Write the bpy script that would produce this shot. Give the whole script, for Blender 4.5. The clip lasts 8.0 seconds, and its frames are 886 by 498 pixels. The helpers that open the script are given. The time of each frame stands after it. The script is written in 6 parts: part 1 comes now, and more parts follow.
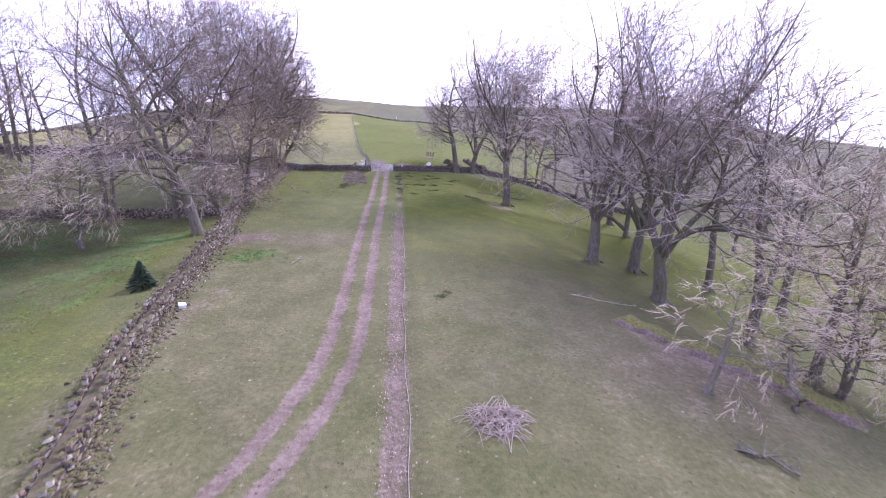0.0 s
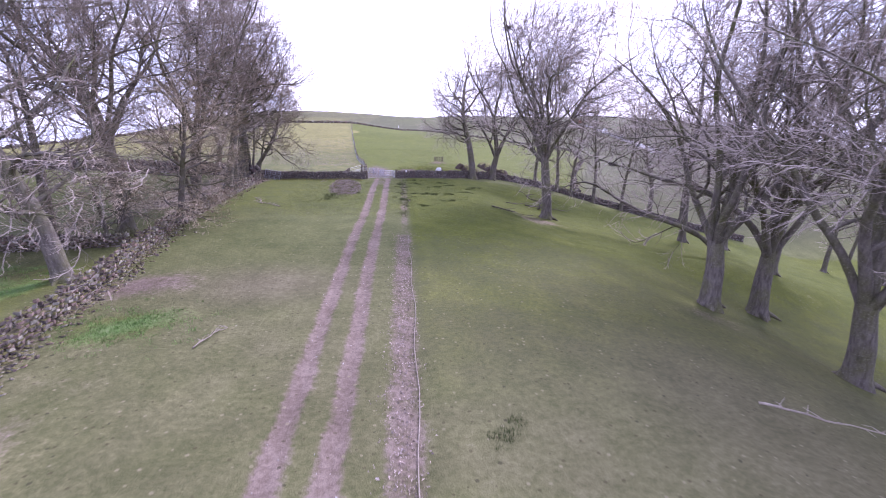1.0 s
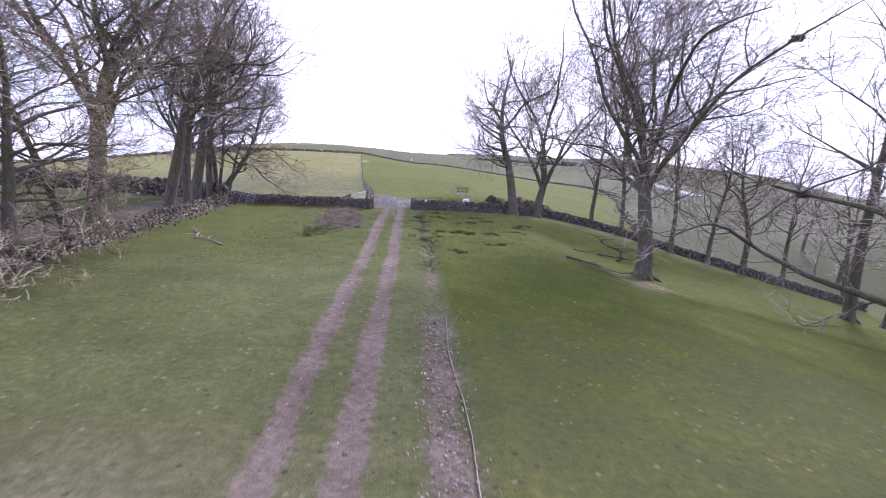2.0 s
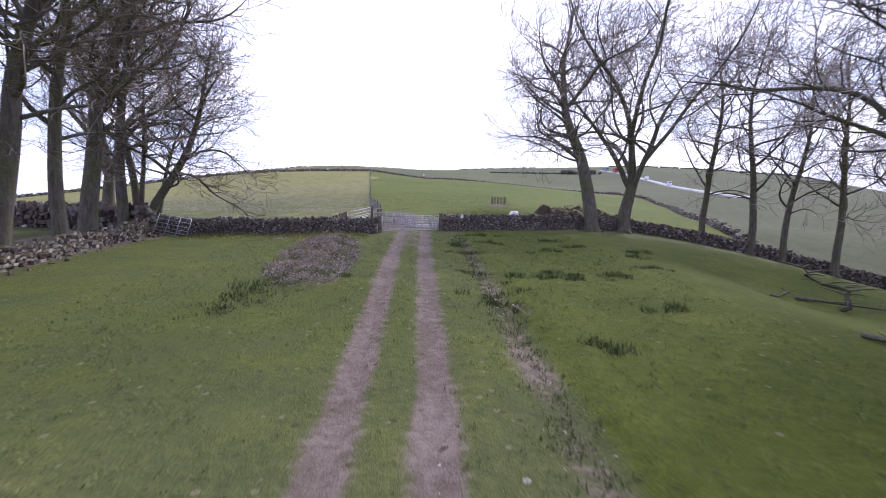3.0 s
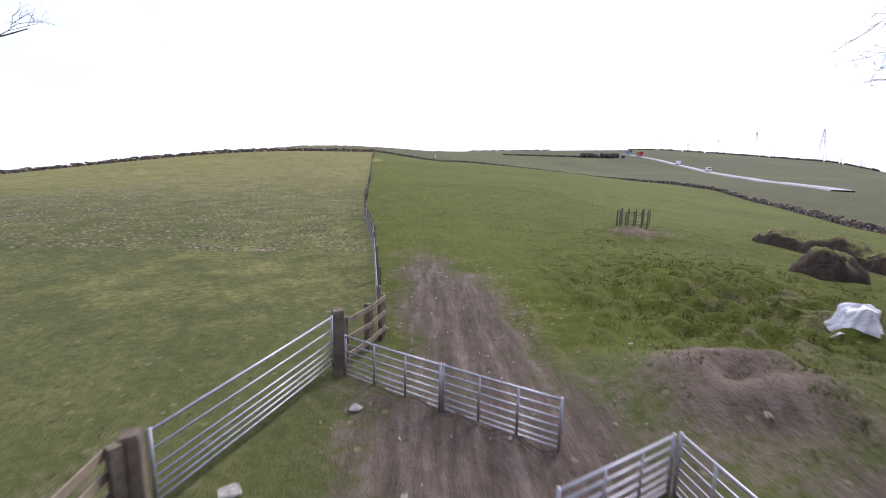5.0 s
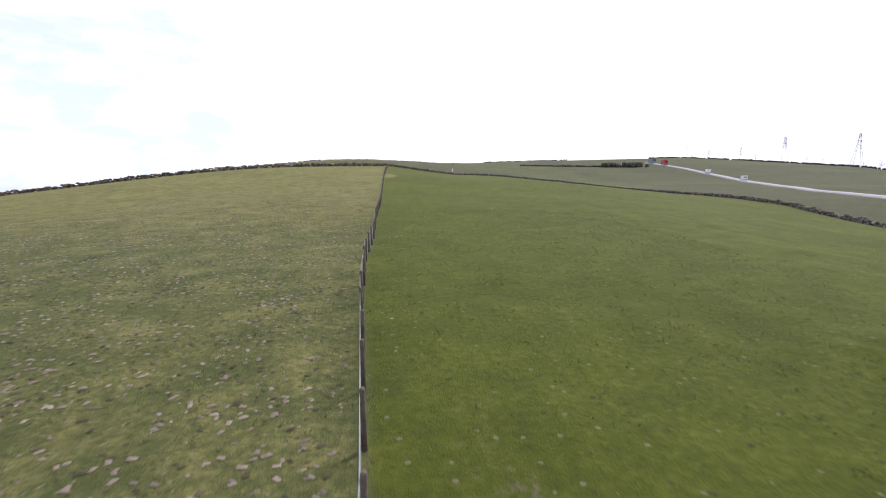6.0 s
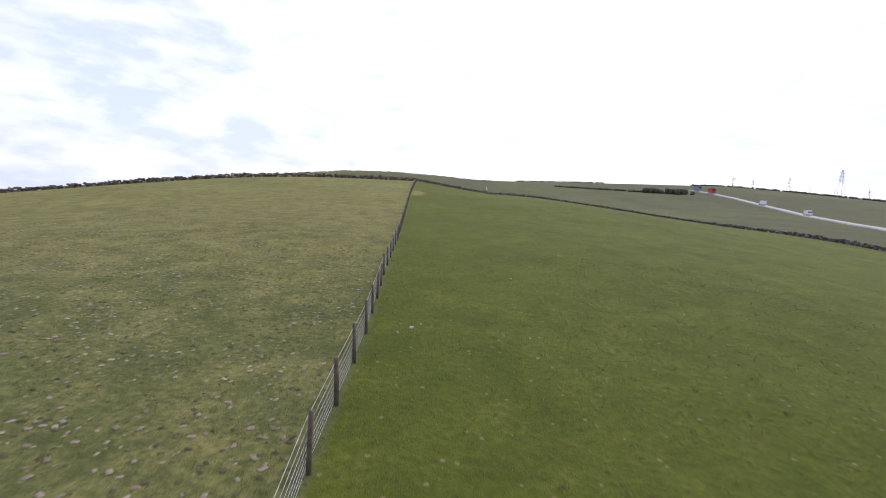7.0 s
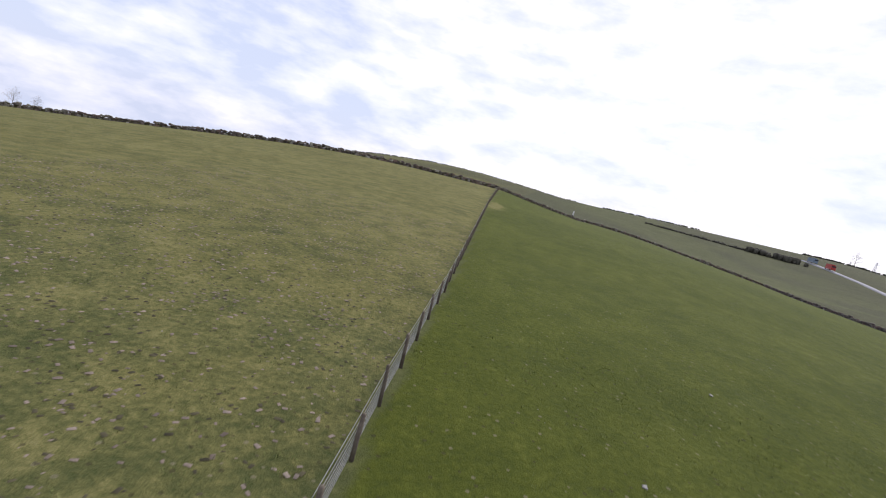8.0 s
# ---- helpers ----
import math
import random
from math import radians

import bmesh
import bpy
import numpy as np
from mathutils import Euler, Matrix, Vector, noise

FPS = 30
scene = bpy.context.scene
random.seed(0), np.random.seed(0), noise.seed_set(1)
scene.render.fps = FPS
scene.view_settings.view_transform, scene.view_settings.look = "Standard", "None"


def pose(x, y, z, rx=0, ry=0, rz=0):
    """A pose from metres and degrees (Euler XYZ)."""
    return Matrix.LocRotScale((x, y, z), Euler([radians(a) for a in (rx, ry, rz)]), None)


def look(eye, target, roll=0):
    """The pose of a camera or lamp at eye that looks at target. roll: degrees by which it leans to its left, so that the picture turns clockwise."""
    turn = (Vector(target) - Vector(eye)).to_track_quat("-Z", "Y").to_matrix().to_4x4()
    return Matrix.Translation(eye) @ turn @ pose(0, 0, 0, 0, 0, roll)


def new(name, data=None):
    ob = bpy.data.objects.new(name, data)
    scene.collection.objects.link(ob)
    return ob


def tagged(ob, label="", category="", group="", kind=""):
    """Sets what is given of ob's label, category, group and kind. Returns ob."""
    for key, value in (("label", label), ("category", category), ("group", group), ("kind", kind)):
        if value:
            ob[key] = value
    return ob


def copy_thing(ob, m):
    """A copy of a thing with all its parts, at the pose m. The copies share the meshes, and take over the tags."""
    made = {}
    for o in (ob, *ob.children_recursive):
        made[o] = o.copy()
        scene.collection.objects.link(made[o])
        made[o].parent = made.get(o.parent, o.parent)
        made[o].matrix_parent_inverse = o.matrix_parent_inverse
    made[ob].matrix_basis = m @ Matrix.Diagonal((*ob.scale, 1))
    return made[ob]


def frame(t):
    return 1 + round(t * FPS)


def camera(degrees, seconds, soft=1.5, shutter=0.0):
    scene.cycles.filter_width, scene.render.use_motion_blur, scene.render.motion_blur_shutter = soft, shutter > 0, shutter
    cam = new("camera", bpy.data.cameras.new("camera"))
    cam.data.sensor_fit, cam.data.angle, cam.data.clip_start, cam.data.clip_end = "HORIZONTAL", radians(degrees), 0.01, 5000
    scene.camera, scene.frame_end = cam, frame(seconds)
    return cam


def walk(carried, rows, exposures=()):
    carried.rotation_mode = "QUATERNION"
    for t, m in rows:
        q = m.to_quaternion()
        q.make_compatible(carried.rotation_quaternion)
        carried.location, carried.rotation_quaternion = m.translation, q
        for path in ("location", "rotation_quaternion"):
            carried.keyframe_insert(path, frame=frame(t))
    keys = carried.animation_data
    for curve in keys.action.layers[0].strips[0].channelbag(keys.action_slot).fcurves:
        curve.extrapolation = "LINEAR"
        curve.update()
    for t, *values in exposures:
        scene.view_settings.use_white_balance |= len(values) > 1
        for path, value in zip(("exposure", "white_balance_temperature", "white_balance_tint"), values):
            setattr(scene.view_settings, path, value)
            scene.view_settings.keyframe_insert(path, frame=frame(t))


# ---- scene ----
cam = camera(87.3, 8.0, soft=1.0, shutter=0.12)

PATH = [
    (0, (2.664, -80.796, 9.802), (2.861, -78.885, 9.245), 2.6),
    (0.5, (2.722, -72.729, 8.452), (2.898, -70.805, 7.933), 1.7),
    (1, (2.635, -64.736, 7.005), (2.813, -62.809, 6.497), 1.4),
    (1.5, (2.21, -56.419, 5.517), (2.375, -54.465, 5.122), 2.7),
    (1.7, (2.069, -52.94, 5.213), (2.22, -50.982, 4.832), 3.7),
    (2.8, (0.825, -33.673, 3.282), (0.929, -31.695, 3.008), 1.3),
    (3, (0.716, -30.4, 3.211), (0.802, -28.422, 2.926), 0.5),
    (3.5, (-0.076, -22.768, 2.937), (-0.001, -20.792, 2.636), -0.9),
    (4, (-0.988, -15.134, 2.999), (-0.898, -13.159, 2.698), -0.4),
    (4.5, (-1.324, -7.83, 3.456), (-1.265, -5.861, 3.11), -0.7),
    (4.8, (-1.558, -3.822, 3.734), (-1.494, -1.859, 3.356), -1.2),
    (5, (-1.78, -1.219, 3.891), (-1.713, 0.747, 3.529), 1.2),
    (5.2, (-1.862, 1.603, 4.105), (-1.821, 3.563, 3.711), 0.5),
    (6.3, (-3.607, 18.088, 4.852), (-3.619, 20.069, 4.578), 0.7),
    (6.5, (-3.824, 21.288, 4.967), (-3.852, 23.271, 4.71), 1.2),
    (7, (-4.354, 28.98, 5.462), (-4.461, 30.961, 5.208), 3.1),
    (7.5, (-5.062, 36.066, 6.057), (-5.323, 38.032, 5.8), 9.2),
    (8, (-6.0, 42.423, 6.858), (-6.391, 44.363, 6.564), 14.9),
]
walk(cam, [(t, look(eye, target, roll)) for t, eye, target, roll in PATH],
     exposures=[(0, 1.48, 5600, 44), (1.0, 1.48, 5600, 42), (1.7, 1.37, 5650, 36), (2.8, 0.94, 5700, 28), (4.0, 0.83, 5850, 25), (4.8, 0.74, 6150, 22), (6.3, 0.53, 6450, 16), (7.0, 0.39, 6400, 16), (8.0, 0.20, 6400, 17)])

# ---- world and sun ----
world = bpy.data.worlds.new("sky")
scene.world = world
world.use_nodes = True


def node(tree, kind, operation="", attribute_name="", interpolation_type="", blend_type=""):
    n = tree.nodes.new(kind)
    if operation:
        n.operation = operation
    if attribute_name:
        n.attribute_name = attribute_name
    if interpolation_type:
        n.interpolation_type = interpolation_type
    if blend_type:
        n.data_type, n.blend_type = "RGBA", blend_type
    return n


def link(tree, a, b):
    tree.links.new(a, b)


SUN_EL, SUN_AZ = radians(42), radians(38)
wt = world.node_tree
wt.nodes.clear()
w_out = node(wt, "ShaderNodeOutputWorld")
w_bg = node(wt, "ShaderNodeBackground")
w_bg.inputs["Strength"].default_value = 0.10
w_sky = node(wt, "ShaderNodeTexSky")
w_sky.sky_type, w_sky.sun_disc, w_sky.sun_elevation, w_sky.sun_rotation = "NISHITA", False, SUN_EL, SUN_AZ
w_bg2 = node(wt, "ShaderNodeBackground")
w_bg2.inputs["Strength"].default_value = 1.0
w_mix = node(wt, "ShaderNodeMixShader")
w_co = node(wt, "ShaderNodeTexCoord")
w_map = node(wt, "ShaderNodeMapping")
w_map.inputs["Scale"].default_value = (2.2, 2.2, 6.0)
w_map.inputs["Location"].default_value = (3.1, 0.4, 0.0)
w_n = node(wt, "ShaderNodeTexNoise")
w_n.inputs["Scale"].default_value = 3.2
w_n.inputs["Detail"].default_value = 7
w_n.inputs["Roughness"].default_value = 0.55
w_r = node(wt, "ShaderNodeValToRGB")
w_r.color_ramp.elements.new(0.5)
for w_e, (w_p, w_c) in zip(w_r.color_ramp.elements, ((0.34, (0.63, 0.71, 0.88, 1)), (0.53, (0.88, 0.92, 1.03, 1)), (0.68, (1.12, 1.11, 1.14, 1)))):
    w_e.position, w_e.color = w_p, w_c
link(wt, w_co.outputs["Generated"], w_map.inputs["Vector"])
link(wt, w_map.outputs["Vector"], w_n.inputs["Vector"])
# the cloud is thinnest and brightest round the hidden sun ahead
w_dot = node(wt, "ShaderNodeVectorMath", operation="DOT_PRODUCT")
w_dot.inputs[1].default_value = (0.10, 0.93, 0.35)
w_ad = node(wt, "ShaderNodeMapRange")
w_ad.inputs["From Min"].default_value, w_ad.inputs["From Max"].default_value = 0.72, 1.0
w_ad.inputs["To Min"].default_value, w_ad.inputs["To Max"].default_value = -0.10, 0.112
w_sum = node(wt, "ShaderNodeMath", operation="ADD")
link(wt, w_co.outputs["Generated"], w_dot.inputs[0])
link(wt, w_dot.outputs["Value"], w_ad.inputs["Value"])
link(wt, w_n.outputs["Fac"], w_sum.inputs[0])
link(wt, w_ad.outputs["Result"], w_sum.inputs[1])
link(wt, w_sum.outputs[0], w_r.inputs["Fac"])
link(wt, w_r.outputs["Color"], w_bg2.inputs["Color"])
link(wt, w_sky.outputs["Color"], w_bg.inputs["Color"])
w_mix.inputs[0].default_value = 0.85
link(wt, w_bg.outputs[0], w_mix.inputs[1])
link(wt, w_bg2.outputs[0], w_mix.inputs[2])
link(wt, w_mix.outputs[0], w_out.inputs["Surface"])

sun = new("sun", bpy.data.lights.new("sun", "SUN"))
sun.data.energy, sun.data.angle, sun.data.color = 2.1, radians(12), (1.0, 0.965, 0.92)
sun.matrix_world = look((0, 0, 60), (-60 * math.sin(SUN_AZ) * math.cos(SUN_EL), -60 * math.cos(SUN_AZ) * math.cos(SUN_EL), 60 - 60 * math.sin(SUN_EL)))


# ---- materials ----
def material(name, rough=0.9, metal=0.0):
    m = bpy.data.materials.new(name)
    m.use_nodes = True
    t = m.node_tree
    b = t.nodes["Principled BSDF"]
    b.inputs["Roughness"].default_value = rough
    b.inputs["Metallic"].default_value = metal
    b.inputs["Specular IOR Level"].default_value = 0.25
    return m, t, b


def noise_node(t, vec, scale, detail=4, rough=0.6):
    n = node(t, "ShaderNodeTexNoise")
    n.inputs["Scale"].default_value, n.inputs["Detail"].default_value, n.inputs["Roughness"].default_value = scale, detail, rough
    link(t, vec, n.inputs["Vector"])
    return n.outputs["Fac"]


def ramp(t, fac, *stops):
    r = node(t, "ShaderNodeValToRGB")
    while len(r.color_ramp.elements) < len(stops):
        r.color_ramp.elements.new(0.5)
    for e, (pos, col) in zip(r.color_ramp.elements, stops):
        e.position, e.color = pos, (*col, 1)
    link(t, fac, r.inputs["Fac"])
    return r.outputs["Color"]


def mix(t, fac, a, b, mode="MIX"):
    n = node(t, "ShaderNodeMix", blend_type=mode)
    if isinstance(fac, (int, float)):
        n.inputs[0].default_value = fac
    else:
        link(t, fac, n.inputs[0])
    for k, s in ((6, a), (7, b)):
        if isinstance(s, tuple):
            n.inputs[k].default_value = (*s, 1)
        else:
            link(t, s, n.inputs[k])
    return n.outputs[2]


def calc(t, op, a, b=0.0, clamp=False):
    n = node(t, "ShaderNodeMath", operation=op)
    n.use_clamp = clamp
    for k, s in ((0, a), (1, b)):
        if isinstance(s, (int, float)):
            n.inputs[k].default_value = s
        else:
            link(t, s, n.inputs[k])
    return n.outputs[0]


def bump(t, b, height, strength, distance):
    n = node(t, "ShaderNodeBump")
    n.inputs["Strength"].default_value, n.inputs["Distance"].default_value = strength, distance
    link(t, height, n.inputs["Height"])
    link(t, n.outputs["Normal"], b.inputs["Normal"])


def object_vec(t):
    return node(t, "ShaderNodeTexCoord").outputs["Object"]


def simple(name, dark, light, scale, rough=0.9, metal=0.0, bump_size=0.01, island=0.0, per_object=0.0):
    """A two-tone worn surface with grain and blotches."""
    m, t, b = material(name, rough, metal)
    v = object_vec(t)
    big, fine = noise_node(t, v, scale, 3), noise_node(t, v, scale * 7, 4)
    f = calc(t, "ADD", calc(t, "MULTIPLY", big, 0.6), calc(t, "MULTIPLY", fine, 0.4))
    c = ramp(t, f, (0.34, dark), (0.66, light))
    if island or per_object:
        r = node(t, "ShaderNodeNewGeometry").outputs["Random Per Island"] if island else node(t, "ShaderNodeObjectInfo").outputs["Random"]
        k = island or per_object
        g = ramp(t, r, (0.0, (1 - k, 1 - k, 1 - k)), (1.0, (1 + k, 1 + k * 0.95, 1 + k * 0.9)))
        c = mix(t, 1.0, c, g, "MULTIPLY")
    link(t, c, b.inputs["Base Color"])
    bump(t, b, fine, 0.6, bump_size)
    return m




def bark_material():
    m, t, b = material("bark", 0.95)
    v = object_vec(t)
    mp = node(t, "ShaderNodeMapping")
    mp.inputs["Scale"].default_value = (1.0, 1.0, 0.22)
    link(t, v, mp.inputs["Vector"])
    big, rib, fine = noise_node(t, v, 0.7, 4), noise_node(t, mp.outputs["Vector"], 9, 4, 0.65), noise_node(t, v, 14, 4, 0.7)
    c = ramp(t, rib, (0.30, (0.062, 0.052, 0.043)), (0.70, (0.185, 0.160, 0.134)))
    c = mix(t, calc(t, "MULTIPLY", calc(t, "SUBTRACT", big, 0.42, True), 4.0, True), c, ramp(t, fine, (0.35, (0.055, 0.058, 0.020)), (0.65, (0.15, 0.145, 0.065))))
    c = mix(t, calc(t, "MULTIPLY", calc(t, "GREATER_THAN", fine, 0.63), 0.4), c, (0.27, 0.265, 0.235))
    link(t, c, b.inputs["Base Color"])
    bump(t, b, calc(t, "ADD", rib, calc(t, "MULTIPLY", fine, 0.5)), 0.7, 0.03)
    return m


M_BARK = bark_material()
M_TWIG = simple("twig", (0.185, 0.150, 0.124), (0.38, 0.32, 0.27), 0.6, bump_size=0.002)
M_PALE_TWIG = simple("pale_twig", (0.26, 0.21, 0.145), (0.52, 0.435, 0.32), 0.8, bump_size=0.002)
M_DARK_TWIG = simple("dark_twig", (0.05, 0.042, 0.036), (0.12, 0.10, 0.085), 0.6, bump_size=0.002)
M_MOSS = simple("moss_grass", (0.105, 0.108, 0.026), (0.25, 0.235, 0.075), 0.6, island=0.35)
M_TUSSOCK = simple("tussock_grass", (0.075, 0.092, 0.018), (0.19, 0.20, 0.05), 0.6, island=0.35)
M_DEAD = simple("dead_wood", (0.16, 0.13, 0.10), (0.36, 0.31, 0.25), 2.0)


def stone_material(name, islands, moss, pale, red=1.0):
    """Field stone: each piece its own tone, lichen blotches, moss on the upper sides."""
    m, t, b = material(name, 0.95)
    v = object_vec(t)
    geo = node(t, "ShaderNodeNewGeometry")
    rnd = geo.outputs["Random Per Island"] if islands else node(t, "ShaderNodeObjectInfo").outputs["Random"]
    k = pale
    tone = ramp(t, rnd, (0.0, (0.055 * k, 0.046 * k, 0.046 * k)), (0.35, (0.115 * k, 0.092 * k, 0.090 * k)), (0.55, (0.165 * k, 0.115 * k, 0.105 * k)), (0.75, (0.16 * k, 0.15 * k, 0.145 * k)), (0.92, (0.20 * k, 0.185 * k, 0.165 * k)), (1.0, (0.40, 0.38, 0.34)))
    if red < 1:
        tone = mix(t, 1.0, tone, (1.0, 1.0, 0.90), "MULTIPLY")
    scale = 3.0 if islands else 1.2
    n1, n2 = noise_node(t, v, scale, 4), noise_node(t, v, scale * 7, 4, 0.7)
    c = mix(t, 1.0, tone, ramp(t, n1, (0.3, (0.65, 0.63, 0.62)), (0.7, (1.45, 1.42, 1.38))), "MULTIPLY")
    c = mix(t, calc(t, "MULTIPLY", calc(t, "GREATER_THAN", n2, 0.66), 0.5), c, (0.34, 0.33, 0.29))
    sep = node(t, "ShaderNodeSeparateXYZ")
    link(t, geo.outputs["Normal"], sep.inputs[0])
    up = calc(t, "MULTIPLY", calc(t, "SUBTRACT", sep.outputs[2], 0.25, True), calc(t, "MULTIPLY", n1, moss * 2.2), True)
    c = mix(t, up, c, ramp(t, n2, (0.35, (0.045, 0.048, 0.014)), (0.65, (0.13, 0.115, 0.04))))
    link(t, c, b.inputs["Base Color"])
    bump(t, b, n2, 0.7, 0.03)
    return m


M_STONE = stone_material("stone", False, 0.9, 1.0)
M_STONES = stone_material("stones", True, 0.9, 1.0)
M_MOSSY_STONE = stone_material("mossy_stone", False, 1.5, 1.2, 0.9)
M_MOSSY = stone_material("mossy_stones", True, 1.5, 1.2, 0.9)
M_EARTHY = simple("mossy_core", (0.045, 0.040, 0.020), (0.12, 0.105, 0.06), 2.0)
M_SOIL = simple("dark_soil", (0.035, 0.028, 0.022), (0.105, 0.085, 0.066), 1.6, bump_size=0.08)
M_CORE = simple("wall_core", (0.035, 0.030, 0.026), (0.085, 0.075, 0.066), 3.0)
M_GALV = simple("galvanised_steel", (0.30, 0.30, 0.33), (0.46, 0.46, 0.50), 3.0, rough=0.5, metal=0.55, bump_size=0.001)
M_POST = simple("weathered_wood", (0.085, 0.065, 0.05), (0.20, 0.165, 0.125), 4.0)
M_RAIL = simple("rail_wood", (0.13, 0.105, 0.075), (0.27, 0.22, 0.16), 4.0)
M_WIRE = simple("fence_wire", (0.22, 0.22, 0.22), (0.36, 0.36, 0.35), 3.0, rough=0.5, metal=0.6, bump_size=0.001)
M_BAG = simple("white_woven_bag", (0.62, 0.62, 0.66), (0.84, 0.84, 0.86), 2.5, rough=0.7)
M_WHITE = simple("white_paint", (0.6, 0.6, 0.6), (0.82, 0.82, 0.82), 2.0, rough=0.6)
M_RED = simple("red_paint", (0.30, 0.03, 0.025), (0.45, 0.05, 0.04), 0.6, rough=0.5)
M_BLUEGREY = simple("blue_grey_paint", (0.10, 0.14, 0.18), (0.20, 0.25, 0.30), 0.6, rough=0.5)
M_TYRE = simple("tyre", (0.012, 0.012, 0.012), (0.03, 0.03, 0.03), 2.0)
M_GLASS = simple("dark_glass", (0.015, 0.018, 0.02), (0.03, 0.035, 0.04), 1.0, rough=0.1)
M_TARMAC = simple("tarmac", (0.16, 0.16, 0.17), (0.25, 0.25, 0.26), 0.3, rough=0.7)
M_CONIFER = simple("conifer", (0.01, 0.02, 0.012), (0.03, 0.05, 0.025), 2.0)
M_RUSH = simple("rush", (0.030, 0.042, 0.013), (0.095, 0.112, 0.036), 1.5, island=0.35)
M_GRASS = simple("grass_blades", (0.098, 0.122, 0.032), (0.20, 0.215, 0.075), 0.7, island=0.3)
M_BRASH = simple("dead_stems", (0.15, 0.120, 0.104), (0.40, 0.33, 0.29), 1.2, island=0.45)
M_NETTLE = simple("nettles", (0.06, 0.125, 0.025), (0.15, 0.25, 0.065), 1.5, island=0.3)
M_HEDGE = simple("far_hedge", (0.035, 0.035, 0.026), (0.10, 0.09, 0.065), 0.5)
M_STRAW = simple("dry_litter", (0.12, 0.092, 0.07), (0.275, 0.224, 0.175), 0.8, island=0.25)
M_DUNG = simple("dung", (0.035, 0.032, 0.016), (0.09, 0.078, 0.042), 0.8, island=0.25)
M_PYLON = simple("pylon_steel", (0.20, 0.21, 0.23), (0.30, 0.31, 0.33), 0.2, rough=0.6)
M_PALESTONE = simple("pale_stones", (0.18, 0.165, 0.145), (0.44, 0.42, 0.38), 3.0, island=0.3)


def ground_material():
    m, t, b = material("pasture", 0.95)
    b.inputs["Specular IOR Level"].default_value = 0.12
    v = object_vec(t)
    at = node(t, "ShaderNodeAttribute", attribute_name="cover")
    sep = node(t, "ShaderNodeSeparateColor")
    link(t, at.outputs["Color"], sep.inputs[0])
    soil, lush, dry, moor = sep.outputs[0], sep.outputs[1], sep.outputs[2], at.outputs["Alpha"]
    n_big, n_mid, n_fine, n_blade = noise_node(t, v, 0.07, 3), noise_node(t, v, 0.55, 4), noise_node(t, v, 4.5, 4, 0.7), noise_node(t, v, 26, 3, 0.7)
    tone = calc(t, "ADD", calc(t, "ADD", calc(t, "MULTIPLY", n_big, 0.18), calc(t, "MULTIPLY", n_mid, 0.24)), calc(t, "ADD", calc(t, "MULTIPLY", n_fine, 0.36), calc(t, "MULTIPLY", n_blade, 0.22)))
    grass = ramp(t, tone, (0.36, (0.050, 0.062, 0.018)), (0.5, (0.088, 0.097, 0.033)), (0.64, (0.146, 0.146, 0.062)))
    rich = ramp(t, tone, (0.36, (0.038, 0.052, 0.007)), (0.52, (0.076, 0.090, 0.012)), (0.66, (0.132, 0.142, 0.024)))
    straw = ramp(t, tone, (0.36, (0.088, 0.083, 0.022)), (0.5, (0.158, 0.146, 0.046)), (0.64, (0.240, 0.216, 0.082)))
    earth = ramp(t, tone, (0.36, (0.076, 0.056, 0.042)), (0.5, (0.148, 0.113, 0.088)), (0.66, (0.255, 0.203, 0.168)))
    heath = ramp(t, tone, (0.36, (0.036, 0.038, 0.020)), (0.64, (0.082, 0.082, 0.042)))

    def edge(mask, spread):
        k = calc(t, "ADD", mask, calc(t, "MULTIPLY", calc(t, "SUBTRACT", n_fine, 0.5), spread))
        k = calc(t, "ADD", k, calc(t, "MULTIPLY", calc(t, "SUBTRACT", n_mid, 0.5), spread))
        r = node(t, "ShaderNodeMapRange", interpolation_type="SMOOTHSTEP")
        r.inputs["From Min"].default_value, r.inputs["From Max"].default_value = 0.22, 0.78
        link(t, k, r.inputs["Value"])
        return r.outputs["Result"]
    c = mix(t, edge(lush, 0.7), grass, rich)
    c = mix(t, edge(dry, 0.8), c, straw)
    fresh_at = node(t, "ShaderNodeAttribute", attribute_name="fresh")
    young = ramp(t, tone, (0.36, (0.036, 0.075, 0.016)), (0.5, (0.072, 0.138, 0.030)), (0.64, (0.130, 0.205, 0.060)))
    c = mix(t, edge(fresh_at.outputs["Fac"], 0.9), c, young)
    worn_at = node(t, "ShaderNodeAttribute", attribute_name="worn")
    c = mix(t, worn_at.outputs["Fac"], c, ramp(t, tone, (0.36, (0.070, 0.056, 0.037)), (0.5, (0.121, 0.097, 0.068)), (0.64, (0.186, 0.153, 0.112))))
    c = mix(t, moor, c, heath)
    c = mix(t, edge(soil, 0.9), c, earth)
    # trodden wet mud, dragged into long streaks; includes painted shade by the east wall
    mp = node(t, "ShaderNodeMapping")
    mp.inputs["Scale"].default_value = (2.6, 0.28, 1.0)
    link(t, v, mp.inputs["Vector"])
    drag = noise_node(t, mp.outputs["Vector"], 1.6, 4, 0.7)
    mud = ramp(t, calc(t, "ADD", calc(t, "MULTIPLY", drag, 0.6), calc(t, "MULTIPLY", tone, 0.4)), (0.36, (0.040, 0.030, 0.024)), (0.5, (0.098, 0.075, 0.062)), (0.64, (0.185, 0.148, 0.128)))
    wet_shade_at = node(t, "ShaderNodeAttribute", attribute_name="wet_shade")
    c = mix(t, calc(t, "MULTIPLY", edge(wet_shade_at.outputs["Fac"], 1.1), 0.9), c, mud)
